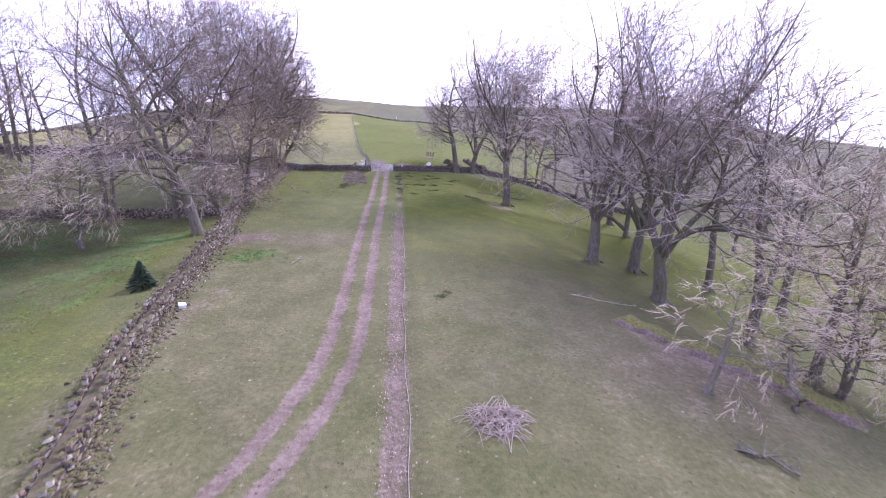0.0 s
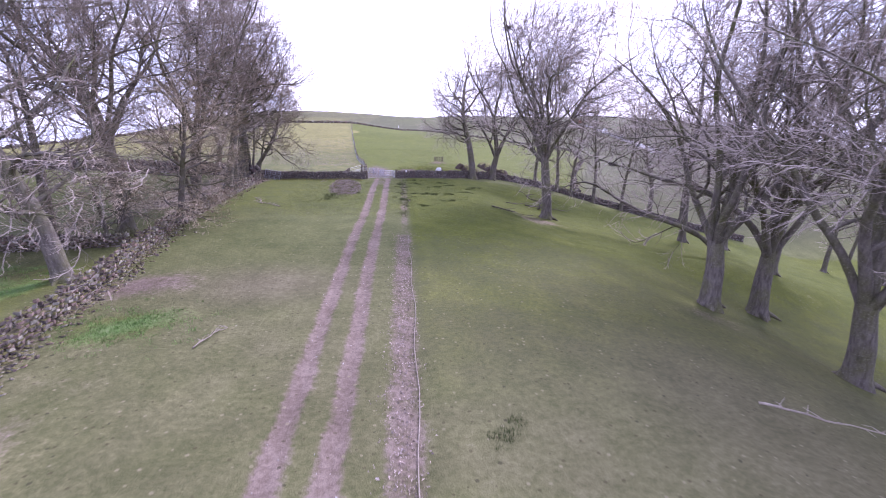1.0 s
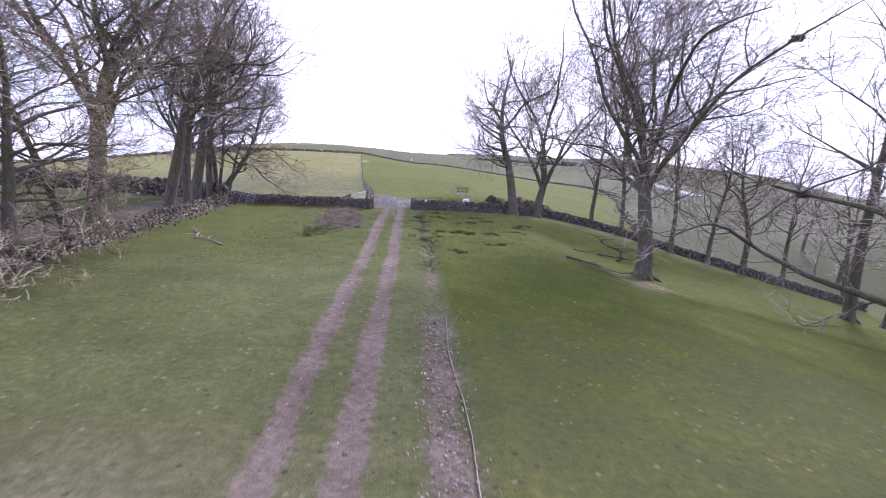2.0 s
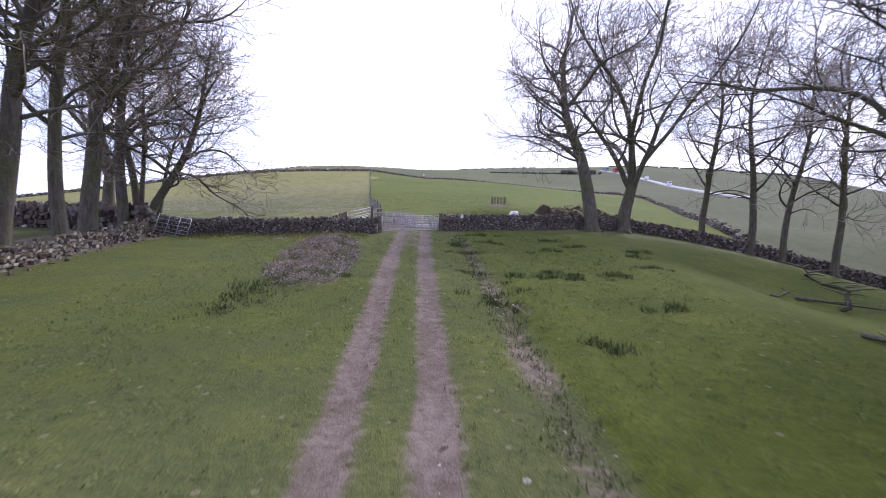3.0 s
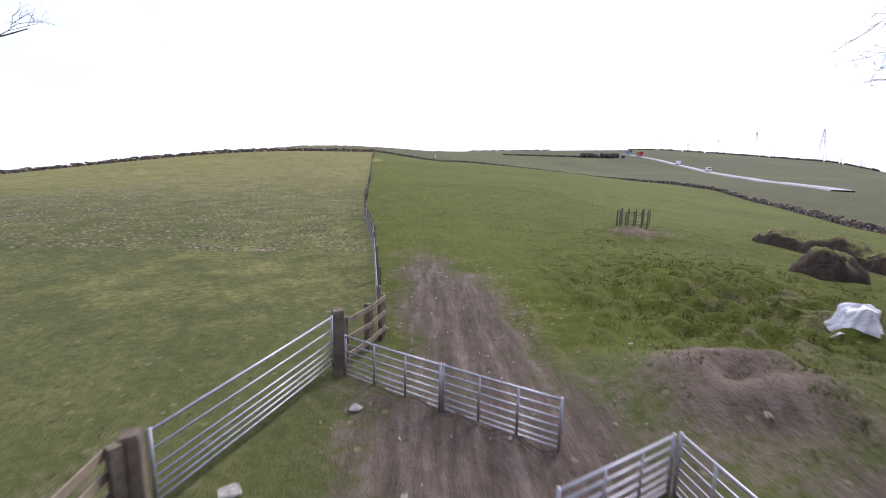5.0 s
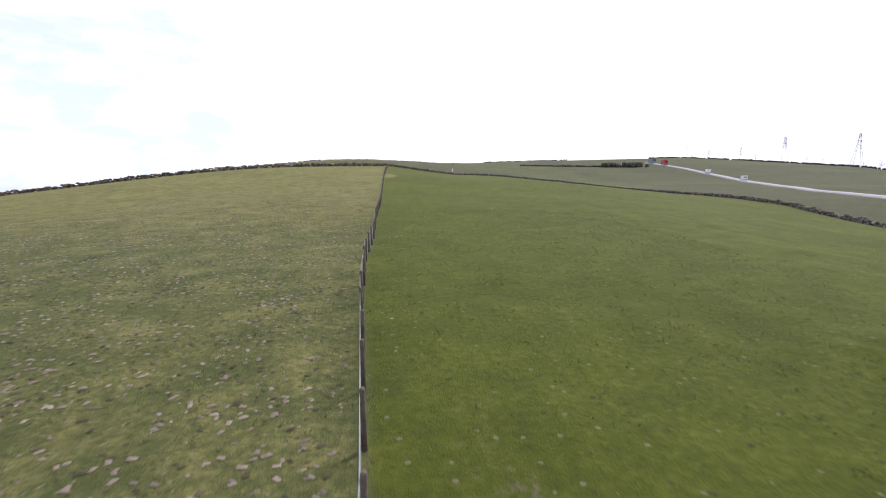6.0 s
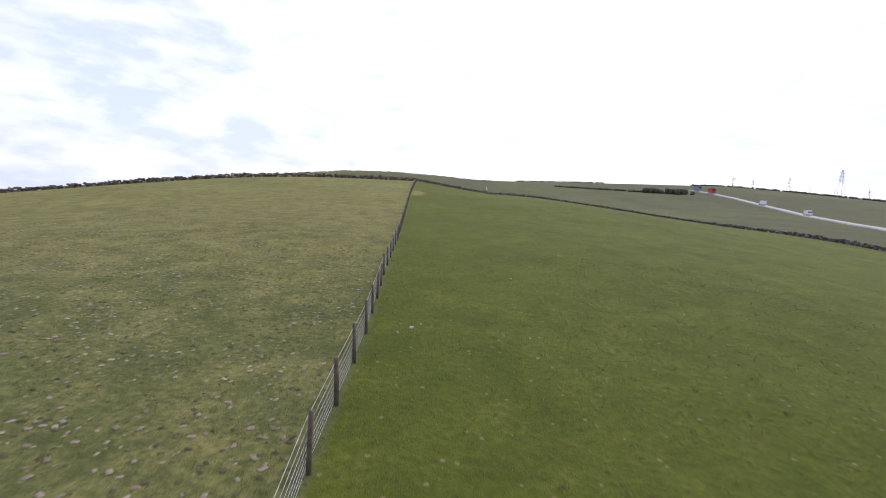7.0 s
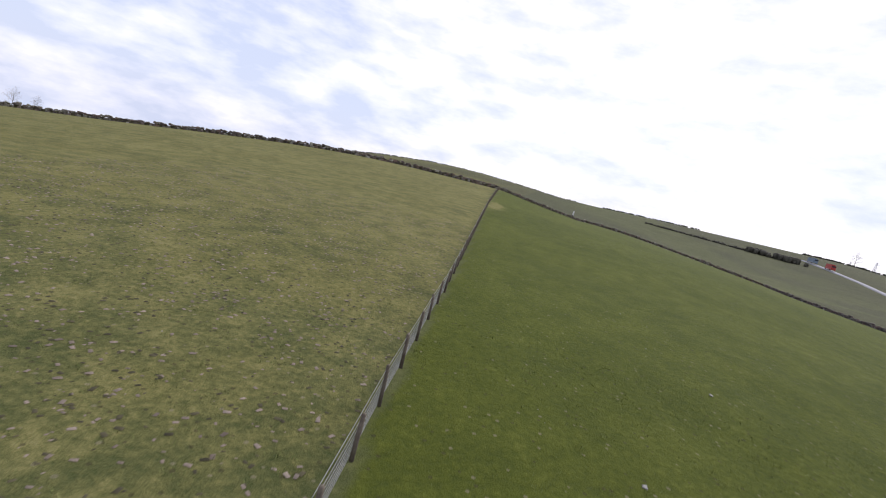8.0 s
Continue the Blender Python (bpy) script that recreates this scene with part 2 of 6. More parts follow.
    # dung, pale leaves and small stones strewn about
    vor = node(t, "ShaderNodeTexVoronoi")
    vor.inputs["Scale"].default_value = 1.5
    vor.inputs["Randomness"].default_value = 1.0
    link(t, v, vor.inputs["Vector"])
    spot = calc(t, "MULTIPLY", calc(t, "LESS_THAN", calc(t, "ADD", vor.outputs["Distance"], calc(t, "MULTIPLY", n_fine, 0.12)), 0.15), calc(t, "GREATER_THAN", n_mid, 0.5))
    sc = node(t, "ShaderNodeSeparateColor")
    link(t, vor.outputs["Color"], sc.inputs[0])
    pale = calc(t, "GREATER_THAN", sc.outputs[0], 0.975)
    spot_col = mix(t, pale, (0.045, 0.042, 0.022), (0.34, 0.31, 0.25))
    c = mix(t, calc(t, "MULTIPLY", spot, 0.75), c, spot_col)
    v2 = node(t, "ShaderNodeTexVoronoi")
    v2.inputs["Scale"].default_value = 4.2
    link(t, v, v2.inputs["Vector"])
    s2 = node(t, "ShaderNodeSeparateColor")
    link(t, v2.outputs["Color"], s2.inputs[0])
    fleck = calc(t, "MULTIPLY", calc(t, "LESS_THAN", calc(t, "ADD", v2.outputs["Distance"], calc(t, "MULTIPLY", n_blade, 0.2)), 0.33), calc(t, "GREATER_THAN", s2.outputs[1], calc(t, "SUBTRACT", 0.72, calc(t, "MULTIPLY", dry, 0.35))))
    c = mix(t, calc(t, "MULTIPLY", fleck, 0.62), c, mix(t, calc(t, "GREATER_THAN", s2.outputs[0], 0.62), (0.055, 0.045, 0.022), (0.205, 0.18, 0.11)))
    link(t, c, b.inputs["Base Color"])
    bump(t, b, calc(t, "ADD", calc(t, "MULTIPLY", n_fine, 0.7), calc(t, "MULTIPLY", n_blade, 0.5)), 0.9, 0.09)
    return m


M_GROUND = ground_material()


# ---- the lie of the land ----
def smooth(a, b, v):
    s = np.clip((v - a) / (b - a), 0.0, 1.0)
    return s * s * (3 - 2 * s)


ALONG_Y = [-160, -90, -55, -35, -15, 0, 25, 50, 85, 125, 165, 200, 235, 300, 420, 700]
ALONG_Z = [-2.0, -1.5, -1.1, -0.6, -0.15, 0, 0.2, 0.6, 2.0, 4.5, 6.7, 7.7, 7.6, 7.0, 8.0, 8.0]
RIDGE_A = [-180, -70, -57, -44, -36, -30, -22, -15, -10, -5, 0, 5, 10, 20, 27, 32, 43, 53, 70, 180]
RIDGE_Z = [-40, -62, -60, -38, -21, -6, 14, 22, 24, 22, 19, 20, 22, 24, 25, 22, 13, -12, -30, -20]
FENCE = [(-2.75, 8.3), (-4.0, 18.3), (-5.9, 29.3), (-6.9, 36.4), (-7.6, 44), (-8.8, 53.5), (-10.0, 65.5), (-13.4, 95), (-16.8, 125.5), (-22, 179)]


def fence_x(y):
    return np.interp(y, [p[1] for p in FENCE], [p[0] for p in FENCE])


def land(x, y):
    """The broad shape: a rise beyond the gate, a valley side falling east, a far ridge."""
    x, y = np.asarray(x, float), np.asarray(y, float)
    z = np.interp(y, ALONG_Y, ALONG_Z)
    e = np.clip(x - 6.0, 0, 60)
    z = z - (0.0062 * np.minimum(e, 20) ** 2 + 0.25 * np.maximum(e - 20, 0)) * (1 - 0.62 * smooth(-5, 30, y))
    z = z - 0.0046 * np.minimum(e, 20) ** 2 * smooth(-26, -38, y) * smooth(-62, -50, y)
    z = z - 1.0 * smooth(10.5, 17.5, x) * smooth(34, 22, x) * smooth(-36, -24, y) * smooth(-2, -13, y)
    z = z - 0.040 * np.clip(-x - 20, 0, 220) * smooth(0, 70, y)
    z = z - 0.0003 * np.clip(-x - 30, 0, 90) ** 2 * smooth(20, 90, y)
    z = z - 0.125 * np.clip(x + 22, 0, 25) * smooth(100, 190, y)
    z = z - 0.06 * np.clip(np.hypot(x + 3, y) - 196, 0, 160) * smooth(-30, -70, x) * smooth(0, 40, y)
    z = z - 0.06 * np.clip(-x - 115, 0, 110) * smooth(10, 70, y)
    z = z + 1.9 * np.exp(-((x + 66) / 42) ** 2) * smooth(80, 175, y) * smooth(420, 240, y)
    z = z - 0.06 * np.clip(-x - 225, 0, 250) * smooth(-60, 0, y)
    dx, dy = x + 3, y - 20
    r = np.hypot(dx, dy)
    rim = np.interp(np.degrees(np.arctan2(dx, dy)), RIDGE_A, RIDGE_Z)
    z = z + (rim - z) * smooth(200, 620, r)
    fall = np.interp(np.degrees(np.arctan2(dx, dy)), [-100, -75, -45, -28], [0.02, 0.10, 0.10, 0.02])
    return z - fall * np.clip(r - 640, 0, None)


WAVE_SETS = {}


def waves(x, y, seed, size):
    """Cheap smooth unevenness, about -1 to 1."""
    if seed not in WAVE_SETS:
        r = np.random.RandomState(seed)
        WAVE_SETS[seed] = []
        for k in range(9):
            a, f, p = r.uniform(0, 6.28), r.uniform(0.6, 1.6) * 6.28, r.uniform(0, 6.28)
            WAVE_SETS[seed].append((math.cos(a) * f, math.sin(a) * f, p))
    sine = math.sin if isinstance(x, float) else np.sin
    return sum(sine((x * a + y * b) / size + p) for a, b, p in WAVE_SETS[seed]) / 4.5


def rut_x(y):
    """Middle of the track, which swings west at its near end."""
    return 0.12 + 0.0 * y - 0.020 * np.clip(-60 - y, 0, None) ** 2 - 0.05 * np.clip(-60 - y, 0, None) + 0.06 * np.sin(y * 0.21)


def blob(x, y, cx, cy, rx, ry, turn=0.0):
    c, s = math.cos(radians(turn)), math.sin(radians(turn))
    u, v = (x - cx) * c + (y - cy) * s, -(x - cx) * s + (y - cy) * c
    return np.exp(-((u / rx) ** 2 + (v / ry) ** 2))


def detail(x, y):
    """Ruts, heaps, the old bank beside the track and general unevenness."""
    near = 1 - smooth(60, 140, np.hypot(x, y + 10))
    z = 0.05 * waves(x, y, 3, 7) * near + 0.025 * waves(x, y, 4, 2.2) * near
    before = smooth(1.5, -1.5, y)
    for side in (-0.73, 0.73):
        z = z - 0.06 * np.exp(-((x - rut_x(y) - side) / 0.22) ** 2) * before
    bank = np.exp(-((x - 3.0) / 0.5) ** 2) * smooth(-1, -4, y)
    z = z - 0.10 * bank + 0.05 * np.exp(-((x - 4.0) / 0.4) ** 2) * smooth(-1, -4, y)
    z = z + 0.72 * blob(x, y, 3.7, 6.1, 1.9, 1.2, -12) * (1 + 0.25 * waves(x, y, 8, 1.5)) - 0.30 * blob(x, y, 3.55, 6.0, 0.45, 0.28, -12)
    z = z + 0.55 * blob(x, y, 9.6, 23.5, 3.2, 2.2) * (1 + 0.3 * waves(x, y, 9, 1.7))
    z = z + 0.35 * blob(x, y, 8.3, 13.5, 4.5, 3.5, 30) * (1 + 0.3 * waves(x, y, 10, 1.4))
    z = z + 0.26 * blob(x, y, -3.9, -9.6, 1.3, 5.6, 5) * (1 + 0.75 * waves(x, y, 11, 1.3))
    z = z + 0.26 * blob(x, y, 7.0, 11.5, 4.5, 5.0) * waves(x, y, 15, 1.1)
    mud = blob(x, y, -0.8, 8.5, 1.9, 6.5, 4) * smooth(0.5, 3, y)
    z = z + mud * 0.06 * np.sin(x * 9 + 0.6 * waves(x, y, 12, 4))
    return z


def spacing(*stretches):
    vals = [stretches[0][0]]
    for a, b, step in stretches:
        n = max(1, round((b - a) / step))
        vals += [a + (b - a) * (i + 1) / n for i in range(n)]
    return np.array(vals)


GX = spacing((-2600, -900, 425), (-900, -300, 75), (-300, -100, 20), (-100, -40, 5), (-40, -18, 1.2), (-18, -8, 0.5), (-8, 8, 0.16), (8, 16, 0.35), (16, 22, 0.6), (22, 50, 1.4), (50, 110, 5), (110, 320, 15), (320, 900, 58), (900, 2600, 425))
GY = spacing((-900, -300, 100), (-300, -120, 20), (-120, -84, 2.4), (-84, -64, 0.5), (-64, -20, 0.4), (-20, 12, 0.2), (12, 30, 0.4), (30, 70, 1.0), (70, 130, 3), (130, 260, 6.5), (260, 700, 22), (700, 2600, 190))
XX, YY = np.meshgrid(GX, GY)
ZZ = land(XX, YY) + detail(XX, YY)


def gz(x, y):
    """Height of the ground sheet."""
    i = int(np.clip(np.searchsorted(GX, x) - 1, 0, len(GX) - 2))
    j = int(np.clip(np.searchsorted(GY, y) - 1, 0, len(GY) - 2))
    u, v = (x - GX[i]) / (GX[i + 1] - GX[i]), (y - GY[j]) / (GY[j + 1] - GY[j])
    return float((ZZ[j, i] * (1 - u) + ZZ[j, i + 1] * u) * (1 - v) + (ZZ[j + 1, i] * (1 - u) + ZZ[j + 1, i + 1] * u) * v)


def mesh_object(name, verts, faces, mat, parent=None, label="", flat=False):
    me = bpy.data.meshes.new(name)
    me.from_pydata(verts, [], faces)
    me.update()
    if mat:
        me.materials.append(mat)
    if not flat:
        me.polygons.foreach_set("use_smooth", [True] * len(me.polygons))
    ob = new(name, me)
    if parent:
        ob.parent = parent
    if label:
        tagged(ob, label)
    return ob


def line_gap(x, y, pts):
    """Distance to a broken line."""
    best = np.full(x.shape, 1e9)
    for (x0, y0), (x1, y1) in zip(pts, pts[1:]):
        L2 = (x1 - x0) ** 2 + (y1 - y0) ** 2
        u = np.clip(((x - x0) * (x1 - x0) + (y - y0) * (y1 - y0)) / L2, 0, 1)
        best = np.minimum(best, np.hypot(x - x0 - u * (x1 - x0), y - y0 - u * (y1 - y0)))
    return best


WALL_W = [(-2.25, -0.70), (-8, -1.75), (-12.5, -1.95), (-16.2, -0.9)]
WALL_E = [(2.05, 0.30), (5, 0.85), (9.5, 2.35), (14, 4.3), (17.6, 6.6)]
LANE = [(-15.8, -1.6), (-14.6, -18), (-14.2, -30), (-12.5, -39.5), (-10.4, -54.7), (-9.2, -62.4), (-7.4, -68.8), (-5.0, -76)]


def build_ground():
    nx, ny = len(GX), len(GY)
    verts = np.stack([XX, YY, ZZ], -1).reshape(-1, 3)
    idx = np.arange(nx * ny).reshape(ny, nx)
    quads = np.stack([idx[:-1, :-1], idx[:-1, 1:], idx[1:, 1:], idx[1:, :-1]], -1).reshape(-1, 4)
    me = bpy.data.meshes.new("ground")
    me.from_pydata(verts.tolist(), [], quads.tolist())
    me.polygons.foreach_set("use_smooth", [True] * len(me.polygons))
    x, y = XX.ravel(), YY.ravel()
    before, after = smooth(2.0, -1.0, y), smooth(-0.5, 2.0, y)
    off = x - rut_x(y)
    soil = np.maximum(np.exp(-np.abs((off + 0.73) / 0.40) ** 2.6), np.exp(-np.abs((off - 0.73) / 0.40) ** 2.6)) * before * (0.92 + 0.10 * waves(x, y, 35, 1.7))
    soil = np.maximum(soil, 0.62 * np.exp(-((x - 2.75) / 0.62) ** 4) * smooth(-26, -36, y))
    soil = np.maximum(soil, 0.50 * np.exp(-((x - 2.9) / 0.4) ** 4) * smooth(-2, -5, y) * smooth(-40, -26, y))
    soil = np.maximum(soil, 0.85 * blob(x, y, -10.2, -42.4, 3.0, 1.7, 25) )
    soil = np.maximum(soil, 0.80 * blob(x, y, -0.6, 4.0, 2.6, 4.2, 0) * smooth(-1.2, 1.0, y))
    soil = np.maximum(soil, 0.80 * blob(x, y, -0.9, 10.0, 1.9, 7.0, 5) * after)
    soil = np.maximum(soil, 0.80 * blob(x, y, 3.7, 6.1, 1.8, 1.15, -12) + 0.75 * blob(x, y, 9.4, 22.6, 2.0, 1.3, 0) + 0.45 * blob(x, y, 3.0, 4.5, 2.5, 1.2, 0))
    soil = np.maximum(soil, 0.55 * blob(x, y, 16, -20.5, 3.2, 2.2, 20) + 0.6 * blob(x, y, 19, -60, 5, 3.5, -40) + 0.5 * blob(x, y, 19.6, -42.5, 2.5, 1.6, 0))
    soil = np.maximum(soil, 0.55 * blob(x, y, -5.6, 2.6, 0.9, 2.5, 20) + 0.55 * blob(x, y, 17.5, 18, 3.5, 1.6, -50))
    # brown patches paint the shadows between the mossy tussocks of the rough ground
    soil = np.maximum(soil, (0.26 + 0.26 * waves(x, y, 17, 1.6)) * blob(x, y, 7.0, 10.5, 4.2, 4.5))
    soil = np.maximum(soil, 0.55 * blob(x, y, 0.1, -3.5, 1.7, 5.0) * before)
    soil = np.maximum(soil, 0.40 * blob(x, y, -9, -60, 1.2, 14, -8))
    soil = np.maximum(soil, 0.62 * np.exp(-(line_gap(x, y, WALL_W) / 0.75) ** 2) + 0.62 * np.exp(-(line_gap(x, y, WALL_E) / 0.9) ** 2) + 0.5 * np.exp(-(line_gap(x, y, LANE) / 1.3) ** 2))
    soil = np.maximum(soil, 0.24 * blob(x, y, 15, -63, 8, 7))
    soil = np.maximum(soil, (0.62 + 0.15 * waves(x, y, 39, 3)) * smooth(-13.2, -14.8, x) * smooth(-24, -19, x) * smooth(-30, -20, y) * smooth(4, 0, y))
    soil = np.maximum(soil, 0.78 * blob(x, y, -3.9, -10.0, 1.35, 6.0, 5))
    fx = fence_x(y)
    lush = 0.85 * smooth(fx - 0.1, fx + 0.25, x) * smooth(6, 9, y) * smooth(230, 170, y)
    # richer grass east of the trench; full strength also paints in tree shade
    lush = np.maximum(lush, (0.50 + 0.5 * smooth(-36, -26, y)) * smooth(2.9, 3.8, x) * smooth(-60, -44, y) * smooth(2, -1, y))
    lush = np.maximum(lush, 0.55 * smooth(-12.5, -14.5, x) * smooth(-36, -40, y) * smooth(-64, -50, y) + 0.4 * smooth(-8, -11, x) * smooth(-52, -60, y) * smooth(-120, -100, y))
    lush = np.maximum(lush, 1.0 * blob(x, y, -8.4, -46.8, 2.0, 1.4, 20))
    lush = np.maximum(lush, 0.52 * smooth(-34, -18, y) * smooth(0, -3, y))
    # dry grazed field; its gain with distance also paints in haze
    dry = (0.50 + 0.26 * smooth(30, 75, y)) * smooth(fx + 0.1, fx - 0.3, x) * smooth(2, 14, y)
    dry = dry * (0.80 + 0.07 * waves(x, y, 22, 9) + 0.06 * waves(x, y, 23, 2.5)) * (1 - 0.25 * smooth(60, 34, y) * smooth(-9, -14, x))
    # far hillside: dry grass, made paler in place of distance haze
    dry = np.maximum(dry, 0.62 * smooth(60, 120, y) * smooth(260, 200, y) * smooth(fx + 0.1, fx - 0.3, x))
    dry = np.maximum(dry, 0.18 * smooth(-1.8, -4.0, x) * smooth(-26, -44, y) * smooth(-16, -12, x))
    dry = np.maximum(dry, 0.5 * blob(x, y, -22, 178, 6, 5) + 0.9 * blob(x, y, -15.5, 124, 2.0, 9, 8) * smooth(-18, -16, x))
    # beyond the boundary walls: darker rough ground
    r = np.hypot(x + 3, y - 20)
    moor = 0.75 * smooth(205, 240, r) * (0.5 + 0.5 * smooth(-0.3, 0.4, waves(x, y, 21, 160)))
    moor = np.maximum(moor, 0.80 * smooth(75, 100, x) * smooth(80, 130, r) * (0.6 + 0.4 * smooth(-0.2, 0.3, waves(x, y, 26, 90))))
    moor = np.maximum(moor, 0.35 * smooth(-16, -19, x) * smooth(10, -4, y))
    beyond = smooth(-1, 3, x - np.interp(y, [5, 24, 46, 76, 108, 146, 192], [30, 36, 45, 58, 68, 70, 58])) * smooth(0, 12, y) * smooth(215, 200, y)
    lush = lush * (1 - 0.8 * beyond)
    moor = np.maximum(moor, 0.74 * beyond)
    wet_shade = np.maximum(0.95 * blob(x, y, -0.6, 3.6, 2.7, 4.2, 0), 0.95 * blob(x, y, -1.1, 10.5, 1.7, 8.0, 6)) * after
    wet_shade = np.maximum(wet_shade, 0.6 * blob(x, y, 3.6, 4.9, 2.2, 0.6, -12))
    # dark soil by the east wall, with the shade there painted in
    wet_shade = np.maximum(wet_shade, 0.85 * blob(x, y, 4.8, 3.3, 2.4, 1.5, 10))
    col = np.stack([np.maximum(soil, 0.7 * wet_shade), lush, dry, moor], -1)
    a = me.color_attributes.new("cover", "FLOAT_COLOR", "POINT")
    a.data.foreach_set("color", np.clip(col, 0, 1).astype(np.float32).ravel())
    a = me.attributes.new("wet_shade", "FLOAT", "POINT")
    a.data.foreach_set("value", np.clip(wet_shade, 0, 1).astype(np.float32))
    fresh = smooth(-13.6, -15.0, x) * smooth(-37.5, -39.5, y) * smooth(-66, -50, y) * smooth(-40, -28, x)
    fresh = np.maximum(fresh * (0.42 + 0.30 * waves(x, y, 25, 6) + 0.16 * waves(x, y, 28, 2)), 0.75 * blob(x, y, -8.2, -46.8, 2.2, 1.1, 35))
    fresh = np.maximum(fresh, (0.28 + 0.25 * waves(x, y, 27, 3)) * blob(x, y, -13, -66, 3.0, 9.0, 10))
    worn = (0.27 + 0.08 * waves(x, y, 36, 9) + 0.05 * waves(x, y, 37, 3)) * smooth(-30, -50, y) * smooth(-13, -9, x) * smooth(34, 24, x)
    worn = np.maximum(worn, 0.66 * blob(x, y, 17, -62, 9, 7, -30) + 0.40 * blob(x, y, 14, -50, 7, 6))
    worn = np.maximum(worn, 0.60 * blob(x, y, -4.2, -42.3, 5.5, 3.4, 0))
    worn = np.maximum(worn, 0.30 * smooth(-13, -17, x) * smooth(-36, -42, y) * (0.6 + 0.5 * waves(x, y, 38, 4)))
    a = me.attributes.new("worn", "FLOAT", "POINT")
    a.data.foreach_set("value", np.clip(worn, 0, 1).astype(np.float32))
    a = me.attributes.new("fresh", "FLOAT", "POINT")
    a.data.foreach_set("value", np.clip(fresh, 0, 1).astype(np.float32))
    me.materials.append(M_GROUND)
    ob = new("ground", me)
    return tagged(ob, "grazed hill pasture with a rutted earth track", "ground", kind="structure")


build_ground()


# ---- mesh helpers ----
class Buf:
    def __init__(self):
        self.v, self.f = [], []

    def tube(self, pts, radii, sides, cap=False):
        """A tapered tube along points."""
        base, n = len(self.v), len(pts)
        ring = [(math.cos(6.28319 * k / sides), math.sin(6.28319 * k / sides)) for k in range(sides)]
        for i, p in enumerate(pts):
            q, o = pts[min(i + 1, n - 1)], pts[max(i - 1, 0)]
            ax, ay, az = q[0] - o[0], q[1] - o[1], q[2] - o[2]
            L = math.sqrt(ax * ax + ay * ay + az * az) or 1e-6
            ax, ay, az = ax / L, ay / L, az / L
            if abs(ax) < 0.8:
                bx, by, bz = 0.0, az, -ay
            else:
                bx, by, bz = -az, 0.0, ax
            L = math.sqrt(bx * bx + by * by + bz * bz) or 1e-6
            bx, by, bz = bx / L, by / L, bz / L
            cx, cy, cz = ay * bz - az * by, az * bx - ax * bz, ax * by - ay * bx
            r = radii[i]
            for c, s in ring:
                self.v.append((p[0] + r * (c * bx + s * cx), p[1] + r * (c * by + s * cy), p[2] + r * (c * bz + s * cz)))
        for i in range(n - 1):
            a = base + i * sides
            for k in range(sides):
                k2 = (k + 1) % sides
                self.f.append((a + k, a + k2, a + sides + k2, a + sides + k))
        if cap:
            self.f.append(tuple(range(base + sides - 1, base - 1, -1)))
            self.f.append(tuple(range(base + (n - 1) * sides, base + n * sides)))

    def ribbon(self, pts, radii):
        """A bent strip of wood, for shoots thinner than a finger."""
        base = len(self.v)
        for i, p in enumerate(pts):
            q, o = pts[min(i + 1, len(pts) - 1)], pts[max(i - 1, 0)]
            ax, ay = q[0] - o[0], q[1] - o[1]
            L = math.hypot(ax, ay) or 1e-6
            r = radii[i]
            px, py, pz = ay / L * r, -ax / L * r, r * 0.7
            self.v += [(p[0] + px, p[1] + py, p[2] + pz), (p[0] - px, p[1] - py, p[2] - pz)]
        self.f += [(base + 2 * i, base + 2 * i + 1, base + 2 * i + 3, base + 2 * i + 2) for i in range(len(pts) - 1)]

    def box(self, lo, hi, m=None):
        base = len(self.v)
        for z in (lo[2], hi[2]):
            for x, y in ((lo[0], lo[1]), (hi[0], lo[1]), (hi[0], hi[1]), (lo[0], hi[1])):
                p = Vector((x, y, z))
                self.v.append(tuple(m @ p) if m else tuple(p))
        for f in ((0, 3, 2, 1), (4, 5, 6, 7), (0, 1, 5, 4), (1, 2, 6, 5), (2, 3, 7, 6), (3, 0, 4, 7)):
            self.f.append(tuple(base + i for i in f))

    def add(self, verts, faces):
        base = len(self.v)
        self.v += verts
        self.f += [tuple(base + i for i in f) for f in faces]

    def make(self, name, mat, parent=None, label="", flat=False):
        return mesh_object(name, self.v, self.f, mat, parent, label, flat)


def empty(name, m=None):
    ob = new(name)
    ob.empty_display_size = 0.2
    if m is not None:
        ob.matrix_basis = m
    return ob


def hull(seed, sx, sy, sz, n=13, pinch=0.62):
    """A rough stone: the hull of points near a box's surface."""
    r = random.Random(seed)
    bm = bmesh.new()
    for i in range(n):
        c = [r.choice((-1, 1)) * r.uniform(1 - pinch, 1) for _ in range(3)]
        c[r.randrange(3)] *= r.uniform(0.5, 1)
        bm.verts.new((c[0] * sx / 2, c[1] * sy / 2, c[2] * sz / 2))
    for sxx in (-1, 1):
        for syy in (-1, 1):
            for szz in (-1, 1):
                k = r.uniform(0.34, 0.86)
                bm.verts.new((sxx * k * sx / 2, syy * k * sy / 2, szz * k * sz / 2))
    res = bmesh.ops.convex_hull(bm, input=bm.verts)
    bmesh.ops.delete(bm, geom=[g for g in res["geom_interior"] if isinstance(g, bmesh.types.BMVert)], context="VERTS")
    bm.verts.index_update()
    v, f = [tuple(a.co) for a in bm.verts], [tuple(b.index for b in a.verts) for a in bm.faces]
    bm.free()
    return v, f


STONES = [hull(50 + k, 1, 1, 1) for k in range(10)]
STONE_MESHES = []
